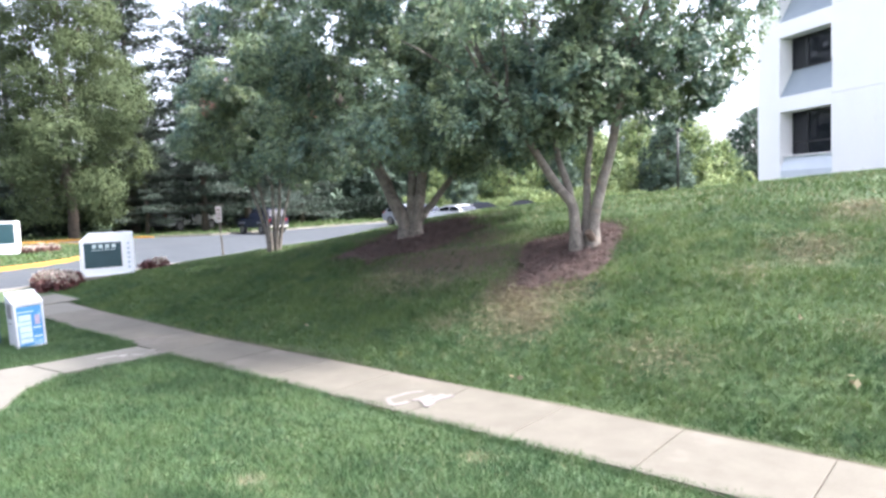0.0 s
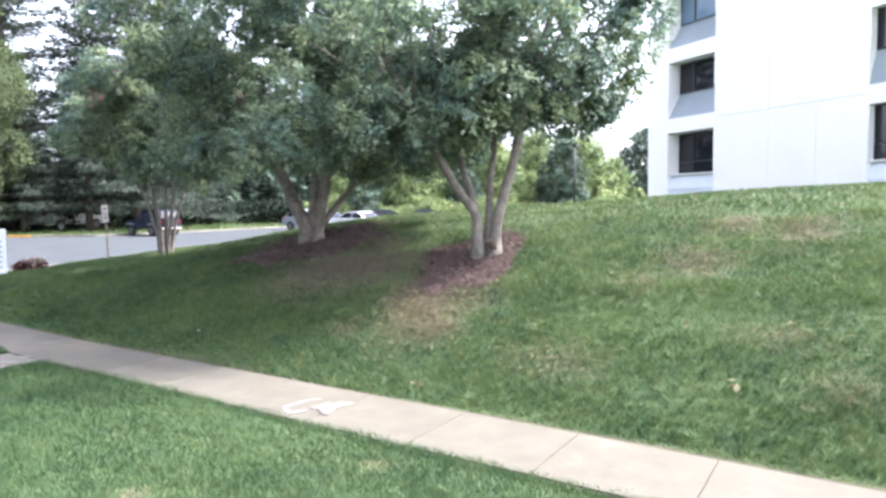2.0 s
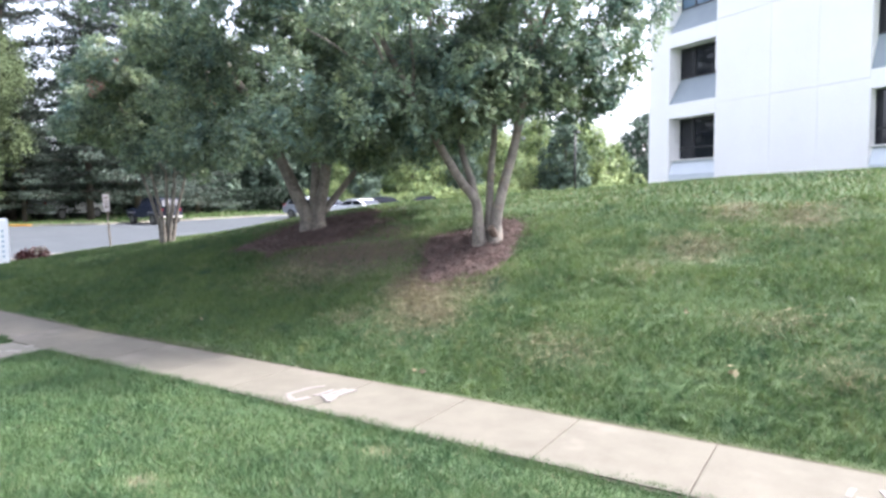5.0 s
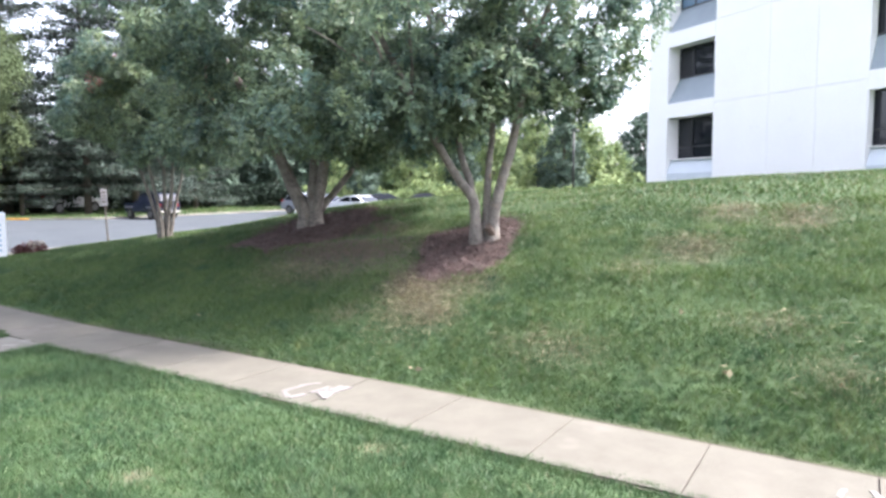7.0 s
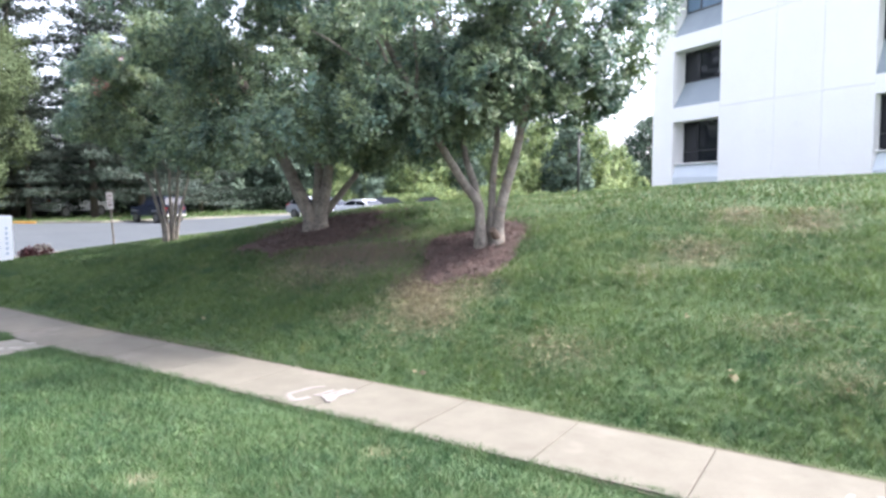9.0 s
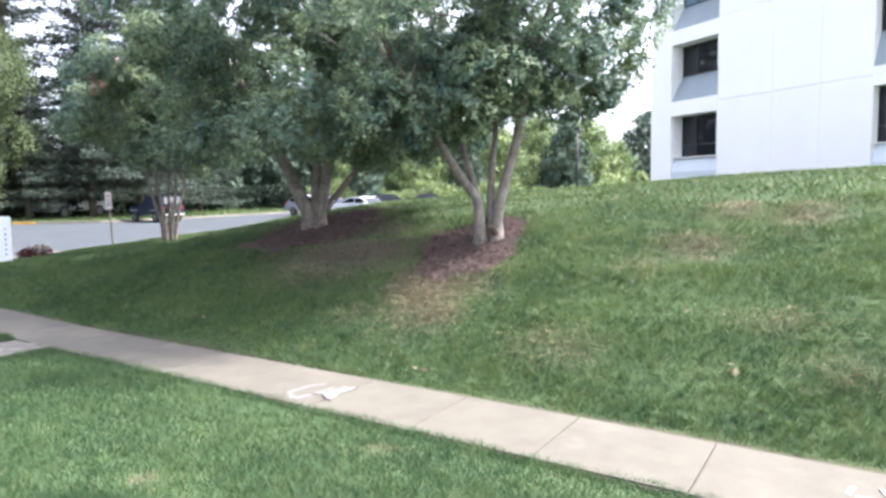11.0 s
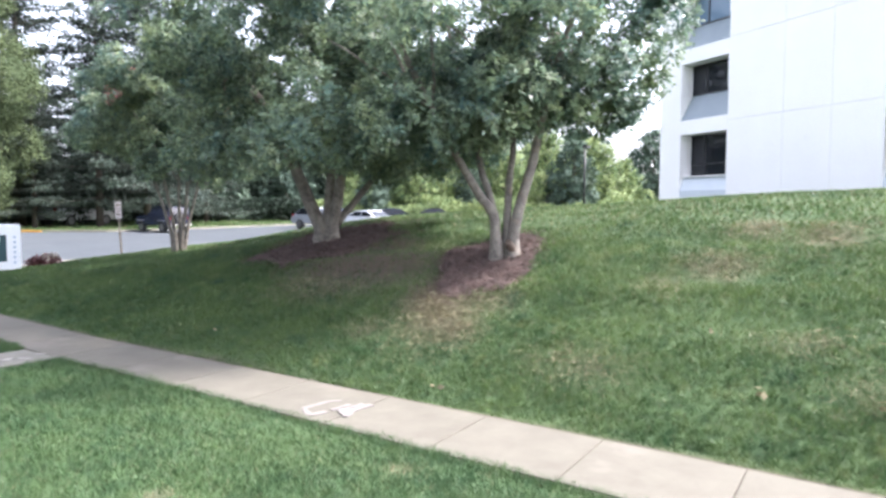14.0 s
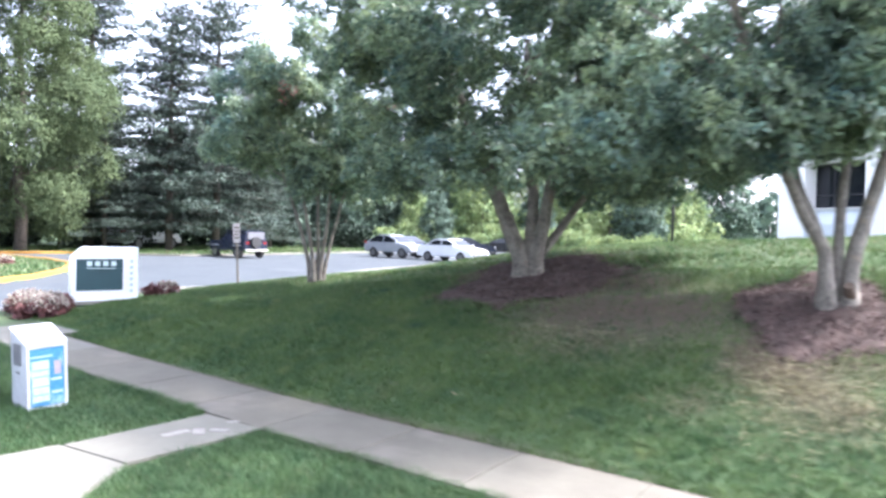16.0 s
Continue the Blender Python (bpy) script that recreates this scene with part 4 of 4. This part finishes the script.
# ---- monument sign ----


def monument_sign(m):
    s = empty("monument_sign", m, "white monument sign with a dark green panel", "sign")
    part("body", prism([(-0.66, 0.0), (0.66, 0.0), (0.66, 1.2), (-0.42, 1.2), (-0.66, 0.98)], 0, 0.42, "y", 0.012), M_signw, s)
    panel = part("panel", box((0.92, 0.03, 0.68), (-0.12, -0.012, 0.26), 0.006), M_signg, s, "dark green sign panel")
    for k in range(4):
        part("number_bar", box((0.1, 0.012, 0.1), (-0.33 + 0.16 * k, -0.031, 0.79), 0.004), M_signl, panel)
    part("rule", box((0.6, 0.008, 0.015), (-0.1, -0.03, 0.73)), M_signl, panel)
    for k in range(6):
        part("symbol", box((0.055, 0.012, 0.065), (0.52, -0.004, 0.2 + 0.13 * k), 0.004), M_pale, s)
    part("plinth", box((1.42, 0.52, 0.08), (0, 0.2, -0.05), 0.01), M_kerb, s)
    return s


def facing(x, y, z, nx, ny):
    """A pose whose front (-y) faces the way (nx, ny)."""
    return pose(x, y, z, 0, 0, math.degrees(math.atan2(nx, -ny)))


monument_sign(facing(8.87, 19.08, 0.615, -0.34, -0.94))


nr = np.random.default_rng(5)


def flower_clump(x, y, r):
    """A mound of dark red leaves with pale blossoms over its top."""
    th = empty("flower_clump", pose(x, y, lz(x, y)), "mound of dark red leaves with cream blossoms by the sign", "flowers", "flowers by the sign")
    c, way = blob_points(nr, [(0, 0, r * 0.55, r, r, r * 0.7), (r * 0.4, -r * 0.3, r * 0.4, r * 0.7, r * 0.7, r * 0.5)], 150, 0.5)
    quads("foliage", leaves(nr, c, 14, 0.04, 0.085, 0.05, 0.3, 0.0, way), M_redplant, th)
    top = c[c[:, 2] > r * 0.55][:80] * np.array([1.05, 1.05, 1.0]) + np.array([0, 0, 0.05])
    quads("blossoms", leaves(nr, top, 14, 0.04, 0.06, 0.055, 0.5), M_cream, th)
    return th


for x, y, r in [(7.5, 18.8, 0.3), (7.75, 19.2, 0.27), (7.4, 19.6, 0.28), (7.7, 19.95, 0.27), (10.15, 18.75, 0.18), (11.9, 33.0, 0.24), (12.5, 33.3, 0.26), (13.1, 33.5, 0.22), (10.0, 32.9, 0.22)]:
    flower_clump(x, y, r)


def red_plant(x, y, r):
    c = blob_points(nr, [(0, 0, r * 0.55, r, r, r * 0.6)], 60, 0.3)[0]
    ob = quads("bedding_plant", leaves(nr, c, 18, 0.05, 0.09, 0.045), M_redplant)
    ob.matrix_basis = pose(x, y, lz(x, y))
    return tagged(ob, "low dark red bedding plant by the sign", "plant", "bedding plants")


for x, y, r in [(8.15, 19.45, 0.17), (8.0, 19.2, 0.14), (7.2, 19.1, 0.13), (9.9, 18.9, 0.17), (10.15, 19.05, 0.15)]:
    red_plant(x, y, r)

# ---- second sign on the island ----
s2 = empty("directory_sign", facing(10.5, 33.7, lz(10.5, 33.7), -0.5, -0.87), "low white sign with a green panel on the grass island", "sign")
part("body", box((2.6, 0.4, 1.45), (0, 0, 0), 0.02), M_signw, s2)
part("panel", box((2.3, 0.03, 0.85), (0, -0.21, 0.5), 0.01), M_signg, s2, "green sign panel")

# ---- newspaper boxes ----


def paper_box(m, body, label, poster):
    """A newspaper box: cranked body with a sloping lid, framed front, foot and side slot."""
    b = empty("newspaper_box", m, label, "newspaper box", "boxes on the grass")
    part("body", prism([(-0.19, 0.0), (0.19, 0.0), (0.19, 0.98), (0.15, 0.985), (-0.19, 0.82)], -0.225, 0.225, "x", 0.009), body, b)
    part("lid", prism([(-0.205, 0.822), (0.2, 1.0), (0.2, 1.015), (-0.205, 0.837)], -0.235, 0.235, "x", 0.004), body, b)
    for x in (-0.208, 0.208):
        part("front_rail", box((0.03, 0.02, 0.8), (x, -0.198, 0.02), 0.004), body, b)
    for z in (0.02, 0.775):
        part("front_rail", box((0.386, 0.02, 0.035), (0, -0.198, z), 0.004), body, b)
    if poster:
        p = part("poster", box((0.38, 0.008, 0.71), (0.0, -0.193, 0.06), 0.002), M_blue, b, "cyan printed poster")
        for x, z, w, h in ((-0.075, 0.12, 0.19, 0.5), (0.11, 0.2, 0.13, 0.03), (0.1, 0.36, 0.12, 0.03), (-0.06, 0.66, 0.24, 0.02)):
            part("print", box((w, 0.004, h), (x, -0.198, z), 0.001), M_pale, p)
        part("print", box((0.08, 0.004, 0.17), (0.115, -0.198, 0.43), 0.001), M_tint, p)
        for z in (0.5, 0.42, 0.3, 0.2):
            part("print", box((0.17, 0.003, 0.012), (-0.075, -0.2005, z), 0.0005), M_blue, p)
        part("side_window", box((0.012, 0.2, 0.27), (-0.226, 0.02, 0.56), 0.004), M_grey, b, "dark side window")
        part("side_slot", box((0.01, 0.1, 0.03), (-0.226, 0.02, 0.46), 0.004), M_grey, b)
    else:
        part("front_window", box((0.36, 0.014, 0.4), (0, -0.194, 0.38), 0.006), M_glass, b)
    part("handle", box((0.2, 0.03, 0.03), (0, -0.215, 0.79), 0.008), M_grey if not poster else body, b)
    return b


paper_box(facing(4.58, 12.95, lz(4.58, 12.95) - 0.03, -0.03, -1.0) @ pose(0, 0, 0, 0, -2, 0) @ Matrix.Diagonal((1, 1, 0.95, 1)), M_box, "white plastic newspaper box with a cyan poster", True)
paper_box(facing(4.12, 13.6, lz(4.12, 13.6), -0.2, -0.98), M_boxg, "dark teal newspaper box on the grass", False)

# ---- sign post ----
post = empty("sign_post", pose(12.46, 19.1, lz(12.46, 19.1), 0, -3, 0), "thin brown steel post with a faded sign plate", "sign post")
part("post", box((0.05, 0.035, 1.62), (0, 0, -0.1), 0.005), M_post, post)
turned = pose(0, 0, 0, 0, 0, -42)
pl = part("plate", box((0.17, 0.008, 0.5), (0, -0.03, 1.1), 0.003, turned), M_plate, post, "faded pale sign plate")
for z, h in ((1.47, 0.05), (1.38, 0.03), (1.3, 0.03), (1.2, 0.05)):
    part("print", box((0.11, 0.004, h), (0, -0.0355, z), 0.001, turned), M_post, pl)
for z in (1.14, 1.55):
    part("bolt", box((0.02, 0.012, 0.02), (0, -0.038, z), 0.003, turned), M_steel, pl)

# ---- lamp pole and wall light ----
lamp = empty("parking_lot_lamp", pose(50.6, 18.9, lz(50.6, 18.9)), "dark parking lot lamp pole", "lamp")
part("pole", tube([(0, 0, 0), (0, 0, 3), (0, 0, 5.4)], [0.1, 0.09, 0.07], 10), M_black, lamp, smooth=True)
part("head", box((0.9, 0.4, 0.18), (0.3, 0, 5.3), 0.04), M_black, lamp)
light = empty("ground_spotlight", Matrix.Translation(B0 - BD * 0.75 + BN * 0.9 + Vector((0, 0, lz(35.3, 6.2) + 0.12))), "small dark spotlight at the foot of the wall", "light")
part("housing", box((0.22, 0.2, 0.22), (0, 0, 0.12), 0.03), M_grey, light)
part("stake", box((0.05, 0.05, 0.16), (0, 0, -0.02)), M_grey, light)

# ---- vehicles ----


def vehicle(name, m, paint, label, kind="sedan"):
    """A parked car, front towards +x, about 4.6 m long."""
    c = empty(name, m, label, "car", "parked cars")
    if kind == "sedan":
        low = [(-2.3, 0.35), (-2.32, 0.75), (-2.2, 0.98), (-1.5, 1.02), (1.0, 0.98), (2.0, 0.82), (2.28, 0.62), (2.3, 0.35)]
        top = [(-1.75, 1.0), (-0.95, 1.40), (-0.4, 1.46), (0.25, 1.43), (1.15, 0.97)]
        L, W = 1.32, 1.78
    else:
        low = [(-2.15, 0.4), (-2.24, 0.7), (-2.2, 0.98), (-1.6, 1.08), (0.9, 1.03), (1.75, 0.93), (2.14, 0.74), (2.22, 0.4)]
        top = [(-2.1, 1.04), (-1.45, 1.52), (-0.75, 1.64), (0.05, 1.6), (1.12, 1.0)]
        L, W = 1.3, 1.84
    if kind == "jeep":
        low = [(-2.1, 0.5), (-2.1, 1.12), (-1.9, 1.18), (0.6, 1.18), (2.0, 1.1), (2.1, 0.9), (2.1, 0.5)]
        top = [(-2.05, 1.17), (-1.98, 1.82), (-0.4, 1.86), (0.25, 1.82), (0.6, 1.17)]
    body = part("body", prism(low, -W / 2, W / 2, "y", 0.05), paint, c, smooth=False)
    bm = prism(top, -W / 2 + 0.08, W / 2 - 0.08, "y", 0.03)
    for v in bm.verts:
        if v.co.z > 1.25:
            v.co.y *= 0.86
    cabin = part("cabin", bm, paint, c)
    tz0, tz1 = top[0][1] + 0.05, max(p[1] for p in top) - 0.1
    for side in (-1, 1):
        def at(x, z):
            k = 1 - 0.14 * max(0, min(1, (z - 1.0) / 0.4))
            return (x, side * (W / 2 - 0.075) * k + side * 0.012, z)
        xr0, xr1 = top[0][0] + 0.28, top[1][0] + 0.12
        xf1, xf0 = top[3][0] - 0.02, top[4][0] - 0.2
        mid = (xr0 + xf0) / 2
        for a0, a1, b0, b1 in ((xr0, xr1, mid - 0.04, mid - 0.04), (mid + 0.04, mid + 0.04, xf0, xf1)):
            pane = bmesh.new()
            vs = [pane.verts.new(at(a0, tz0)), pane.verts.new(at(b0, tz0)), pane.verts.new(at(b1, tz1)), pane.verts.new(at(a1, tz1))]
            f = pane.faces.new(vs)
            g = bmesh.ops.extrude_face_region(pane, geom=[f])
            for v in g["geom"]:
                if isinstance(v, bmesh.types.BMVert):
                    v.co.y += side * 0.008
            bmesh.ops.recalc_face_normals(pane, faces=pane.faces[:])
            part("side_window", pane, M_glass, cabin)
    for (xa, za), (xb, zb), nm in ((top[4], top[3], "windscreen"), (top[0], top[1], "rear_window")):
        pane = bmesh.new()
        off = 0.012 if xa > 0 else -0.012
        pts = []
        for f_, wk in ((0.12, 0.80), (0.88, 0.70)):
            x, z = xa + (xb - xa) * f_ + off, za + (zb - za) * f_ + 0.012
            pts.append([(x, -W / 2 * wk, z), (x, W / 2 * wk, z)])
        vs = [pane.verts.new(q) for q in (pts[0][0], pts[0][1], pts[1][1], pts[1][0])]
        f = pane.faces.new(vs)
        g = bmesh.ops.extrude_face_region(pane, geom=[f])
        for v in g["geom"]:
            if isinstance(v, bmesh.types.BMVert):
                v.co.x += off * 0.6
        part(nm, pane, M_glass, cabin)
    r = 0.33 if kind == "sedan" else 0.36
    for x in (-L, L + 0.08):
        for side in (-1, 1):
            wheel = bmesh.new()
            bmesh.ops.create_cone(wheel, cap_ends=True, segments=20, radius1=r, radius2=r, depth=0.22, matrix=pose(x, side * (W / 2 - 0.1), r, 90, 0, 0))
            w = part("wheel", wheel, M_tyre, c)
            rim = bmesh.new()
            bmesh.ops.create_cone(rim, cap_ends=True, segments=16, radius1=r * 0.64, radius2=r * 0.55, depth=0.03, matrix=pose(x, side * (W / 2 + 0.015), r, 90 * side, 0, 0))
            part("rim", rim, M_rim, w)
    for side in (-1, 1):
        part("headlight", box((0.12, 0.36, 0.14), (low[-2][0] - 0.07, side * 0.62, 0.62 if kind == "sedan" else 0.78), 0.03), M_lampw, c)
        part("tail_light", box((0.08, 0.3, 0.16), (low[1][0] + 0.02, side * 0.68, 0.76 if kind == "sedan" else 0.92), 0.02), M_lampr, c)
        part("mirror", box((0.12, 0.2, 0.12), (top[4][0] - 0.28, side * (W / 2 + 0.05), top[4][1] + 0.02), 0.03), paint, c)
    part("bumper", box((0.1, W - 0.2, 0.2), (low[-1][0] - 0.0, 0, 0.4), 0.04), M_grey, c)
    if kind == "jeep":
        sw = bmesh.new()
        bmesh.ops.create_cone(sw, cap_ends=True, segments=20, radius1=0.36, radius2=0.36, depth=0.22, matrix=pose(-2.22, 0.1, 1.05, 0, 90, 0))
        part("spare_wheel", sw, M_tyre, c)
        part("rear_bumper", box((0.14, W - 0.1, 0.16), (-2.14, 0, 0.45), 0.03), M_steel, c)
        part("rear_glass", box((0.03, 1.3, 0.46), (-2.07, 0, 1.27), 0.01), M_glassp, cabin, "rear glass painted pale for the sky's reflection")
        for side in (-1, 1):
            part("fender", box((0.95, 0.18, 0.1), (-L, side * (W / 2 + 0.03), 0.78), 0.04), M_grey, c)
            part("fender", box((0.95, 0.18, 0.1), (L + 0.08, side * (W / 2 + 0.03), 0.78), 0.04), M_grey, c)
    return c


def parked(x, y, turn):
    return pose(x, y, lz(x, y) - 0.05, 0, 0, turn)


vehicle("suv", parked(37.6, 33.7, -93) @ Matrix.Scale(0.95, 4), M_cars, "silver compact suv parked in the lot", "suv")
vehicle("sedan", parked(37.2, 28.8, -97), M_carw, "white sedan parked in the lot", "sedan")
vehicle("sedan", parked(41.9, 36.0, -94), M_card, "dark blue sedan parked between lighter cars", "sedan")
vehicle("sedan", parked(48.0, 34.5, -60), M_card, "dark blue sedan parked behind the white sedan", "sedan")
vehicle("sedan", parked(53.2, 33.6, -60), M_cark, "black sedan parked at the lot's end", "sedan")
vehicle("off_road_car", parked(27.4, 37.4, 84) @ Matrix.Scale(0.86, 4), M_card, "dark blue off-road car with a rear spare wheel", "jeep")

vehicle("van", parked(29.7, 50.7, 15) @ Matrix.Scale(1.25, 4), M_carw, "white van half hidden behind pine boughs", "suv")

# ---- mulch beds and grass ----
for cx, cy, rx, ry, a in MULCH:
    bed = sheet("mulch_bed", np.arange(cx - 2, cx + 2, 0.07), np.arange(cy - 2, cy + 2, 0.07),
                lambda x, y: land(x, y) + 0.02 + 0.018 * np.sin(9 * x + 3 * y) * np.sin(8 * y - 2 * x),
                M_mulch, lambda x, y: in_mulch(x, y) & (np.hypot(x - cx, y - cy) < 2.1))
    tagged(bed, "reddish brown bark mulch bed round the tree trunks", "mulch", kind="structure")
nr = np.random.default_rng(12)
px, py = nr.uniform(8, 13, 56000), nr.uniform(3.8, 11.8, 56000)
k = in_mulch(px, py, 1.0) | (in_mulch(px, py, 1.5) & (nr.uniform(0, 1, 56000) < 0.14))
px, py = px[k], py[k]
c = np.stack([px, py, land(px, py) + 0.035], 1)
chips = quads("bark_chips", leaves(nr, c, 1, 0.01, 0.075, 0.014, 0.0, 0.6), M_chip)
tagged(chips, "loose shreds of reddish brown bark on the mulch", "bark chips", kind="stuff")


def value_noise(x, y, sx, sy, seed):
    """Smooth random field between 0 and 1 with cells of sx by sy metres."""
    table = np.random.default_rng(seed).uniform(0, 1, (64, 64))
    u, v = x / sx, y / sy
    i, j = np.floor(u).astype(int), np.floor(v).astype(int)
    f, g = smooth(u - i), smooth(v - j)
    i0, i1, j0, j1 = i % 64, (i + 1) % 64, j % 64, (j + 1) % 64
    return (table[i0, j0] * (1 - f) + table[i1, j0] * f) * (1 - g) + (table[i0, j1] * (1 - f) + table[i1, j1] * f) * g


def blades(nr, x, y, height, width, lean=0.5):
    """Tapered grass blades, three corners each, that lean together in tufts."""
    n = len(x)
    b = np.stack([x, y, land(x, y) - 0.005], 1)
    a = nr.uniform(0, 2 * np.pi, n)
    side = np.stack([np.cos(a), np.sin(a), np.zeros(n)], 1) * (width * nr.uniform(0.7, 1.3, n))[:, None] * 0.5
    tuft = 12.6 * value_noise(x, y, 0.09, 0.2, 71)
    push = 0.75 * value_noise(x, y, 0.3, 0.5, 72)
    drift = np.stack([np.cos(tuft), np.sin(tuft)], 1) * push[:, None] + nr.normal(0, lean, (n, 2))
    h = height * nr.uniform(0.6, 1.3, n)
    tip = b + np.stack([drift[:, 0] * h, drift[:, 1] * h, h], 1)
    return np.stack([b - side, b + side, tip], 1)


def patchy(x, y):
    """Thick and thin turf: streaks along the bank and small tufts."""
    streak = value_noise(x + 0.25 * np.sin(0.9 * y), y, 0.36, 1.7, 73)
    return 0.5 * streak + 0.3 * value_noise(x, y, 0.09, 0.2, 74) + 0.26 * value_noise(x, y, 1.3, 2.6, 75) - 0.03


def grow(name, n, x0, x1, y0, y1, height, width, keep, label, seed, mat=M_grass):
    nr = np.random.default_rng(seed)
    x, y = nr.uniform(x0, x1, n), nr.uniform(y0, y1, n)
    k = keep(x, y) & (nr.uniform(0, 1, n) > np.maximum(0.93 * dryness(x, y), 0.9 * bare(x, y)) - 0.05)
    x, y = x[k], y[k]
    # Dry turf in patches and uphill; the last term also paints the sunlit top paler.
    d = nr.uniform(0, 1, len(x)) < 0.04 + 0.75 * dryness(x, y) + 0.10 * smooth((x - 7.5) / 3) * patchy(0.6 * x + 3, 0.6 * y) + 0.16 * smooth((x - 10.5) / 3)
    p = patchy(x, y)
    h = height * (0.4 + 1.2 * p)
    g = quads(name, blades(nr, x[~d], y[~d], h[~d], width), mat, None, 3)
    tagged(g, label, "grass", kind="stuff")
    q = quads("dry_" + name, blades(nr, x[d], y[d], h[d] * 0.7, width, 0.9), M_dry, None, 3)
    tagged(q, "straw-coloured dry grass blades among the lawn", "grass", kind="stuff")


def on_path(x, y):
    return ((y > 10.3) & (y < 11.3) & (x > 3.9)) | inside(x, y, [(1.9, 8.5), (2.5, 8.7), (3.0, 9.25), (3.4, 9.85), (4.1, 10.33), (4.1, 11.34), (1.9, 11.66)])


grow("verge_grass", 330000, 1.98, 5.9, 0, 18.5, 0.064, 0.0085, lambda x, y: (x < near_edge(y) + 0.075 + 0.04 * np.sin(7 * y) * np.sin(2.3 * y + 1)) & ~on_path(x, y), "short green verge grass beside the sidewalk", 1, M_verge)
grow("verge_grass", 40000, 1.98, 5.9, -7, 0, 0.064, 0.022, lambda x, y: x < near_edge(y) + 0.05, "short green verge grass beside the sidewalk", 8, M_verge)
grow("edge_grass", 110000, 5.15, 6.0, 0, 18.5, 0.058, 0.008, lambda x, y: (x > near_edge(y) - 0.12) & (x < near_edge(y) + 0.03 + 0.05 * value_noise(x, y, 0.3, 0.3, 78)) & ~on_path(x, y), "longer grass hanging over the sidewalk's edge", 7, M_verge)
grow("bank_grass", 540000, 6.6, 11.6, -2.5, 19, 0.064, 0.0085,
     lambda x, y: (x + 0.5 * np.sin(37 * x) * np.sin(41 * y) < 11.2) & (x > far_edge(y) + 0.075 + 0.3 * (y > 16.93)) & ~in_mulch(x, y, 0.85) & ~inside(x, y, DRIVE), "green grass on the bank", 2)
grow("upper_grass", 170000, 10.6, 18, -4, 20, 0.066, 0.019, lambda x, y: (x + 0.5 * np.sin(37 * x) * np.sin(41 * y) > 11.2) & ~in_mulch(x, y, 0.85) & ~inside(x, y, DRIVE), "green grass on top of the bank", 3)
grow("bank_grass", 50000, 6.6, 11.2, -7, -2.5, 0.064, 0.024, lambda x, y: x > far_edge(y) + 0.075, "green grass on the bank", 9)
grow("plateau_grass", 60000, 18, 38, -6, 22, 0.10, 0.06, lambda x, y: (x - 36.5) * -0.821 + (y - 6.35) * 0.571 > 0.1, "green lawn before the office building", 4)
grow("island_grass", 28000, 2, 16.5, 25.9, 45, 0.11, 0.06, lambda x, y: ~inside(x, y, DRIVE), "green grass on the driveway island", 5)
grow("roadside_grass", 26000, 14, 52, 39, 56, 0.14, 0.09, lambda x, y: ~inside(x, y, DRIVE) & (x > 17), "rough green grass between the lot and the woods", 6)

nr = np.random.default_rng(31)
px, py = nr.uniform(7, 11.5, 60000), nr.uniform(-0.5, 9.5, 60000)
k = (nr.uniform(0, 1, 60000) < 0.9 * dryness(px, py) ** 1.4) & ~in_mulch(px, py)
px, py = px[k], py[k]
straw = quads("straw", leaves(nr, np.stack([px, py, land(px, py) + 0.035], 1), 2, 0.012, 0.14, 0.008, 0.0, 0.75), M_dry)
tagged(straw, "flattened dead straw lying on worn turf", "straw", kind="stuff")

# ---- fallen leaves ----
for x, y in [(7.5, 1.1), (7.46, 0.05), (8.2, 1.75), (6.9, 4.6), (7.3, 8.9)]:
    lf = quads("fallen_leaf", leaves(np.random.default_rng(int(x * 100)), np.array([[0, 0, 0.09]]), 3, 0.015, 0.09, 0.06, 0.0, 0.6), M_dry)
    lf.matrix_basis = pose(x, y, lz(x, y))
    tagged(lf, "pale curled fallen leaf on the grass", "leaf", "fallen leaves")
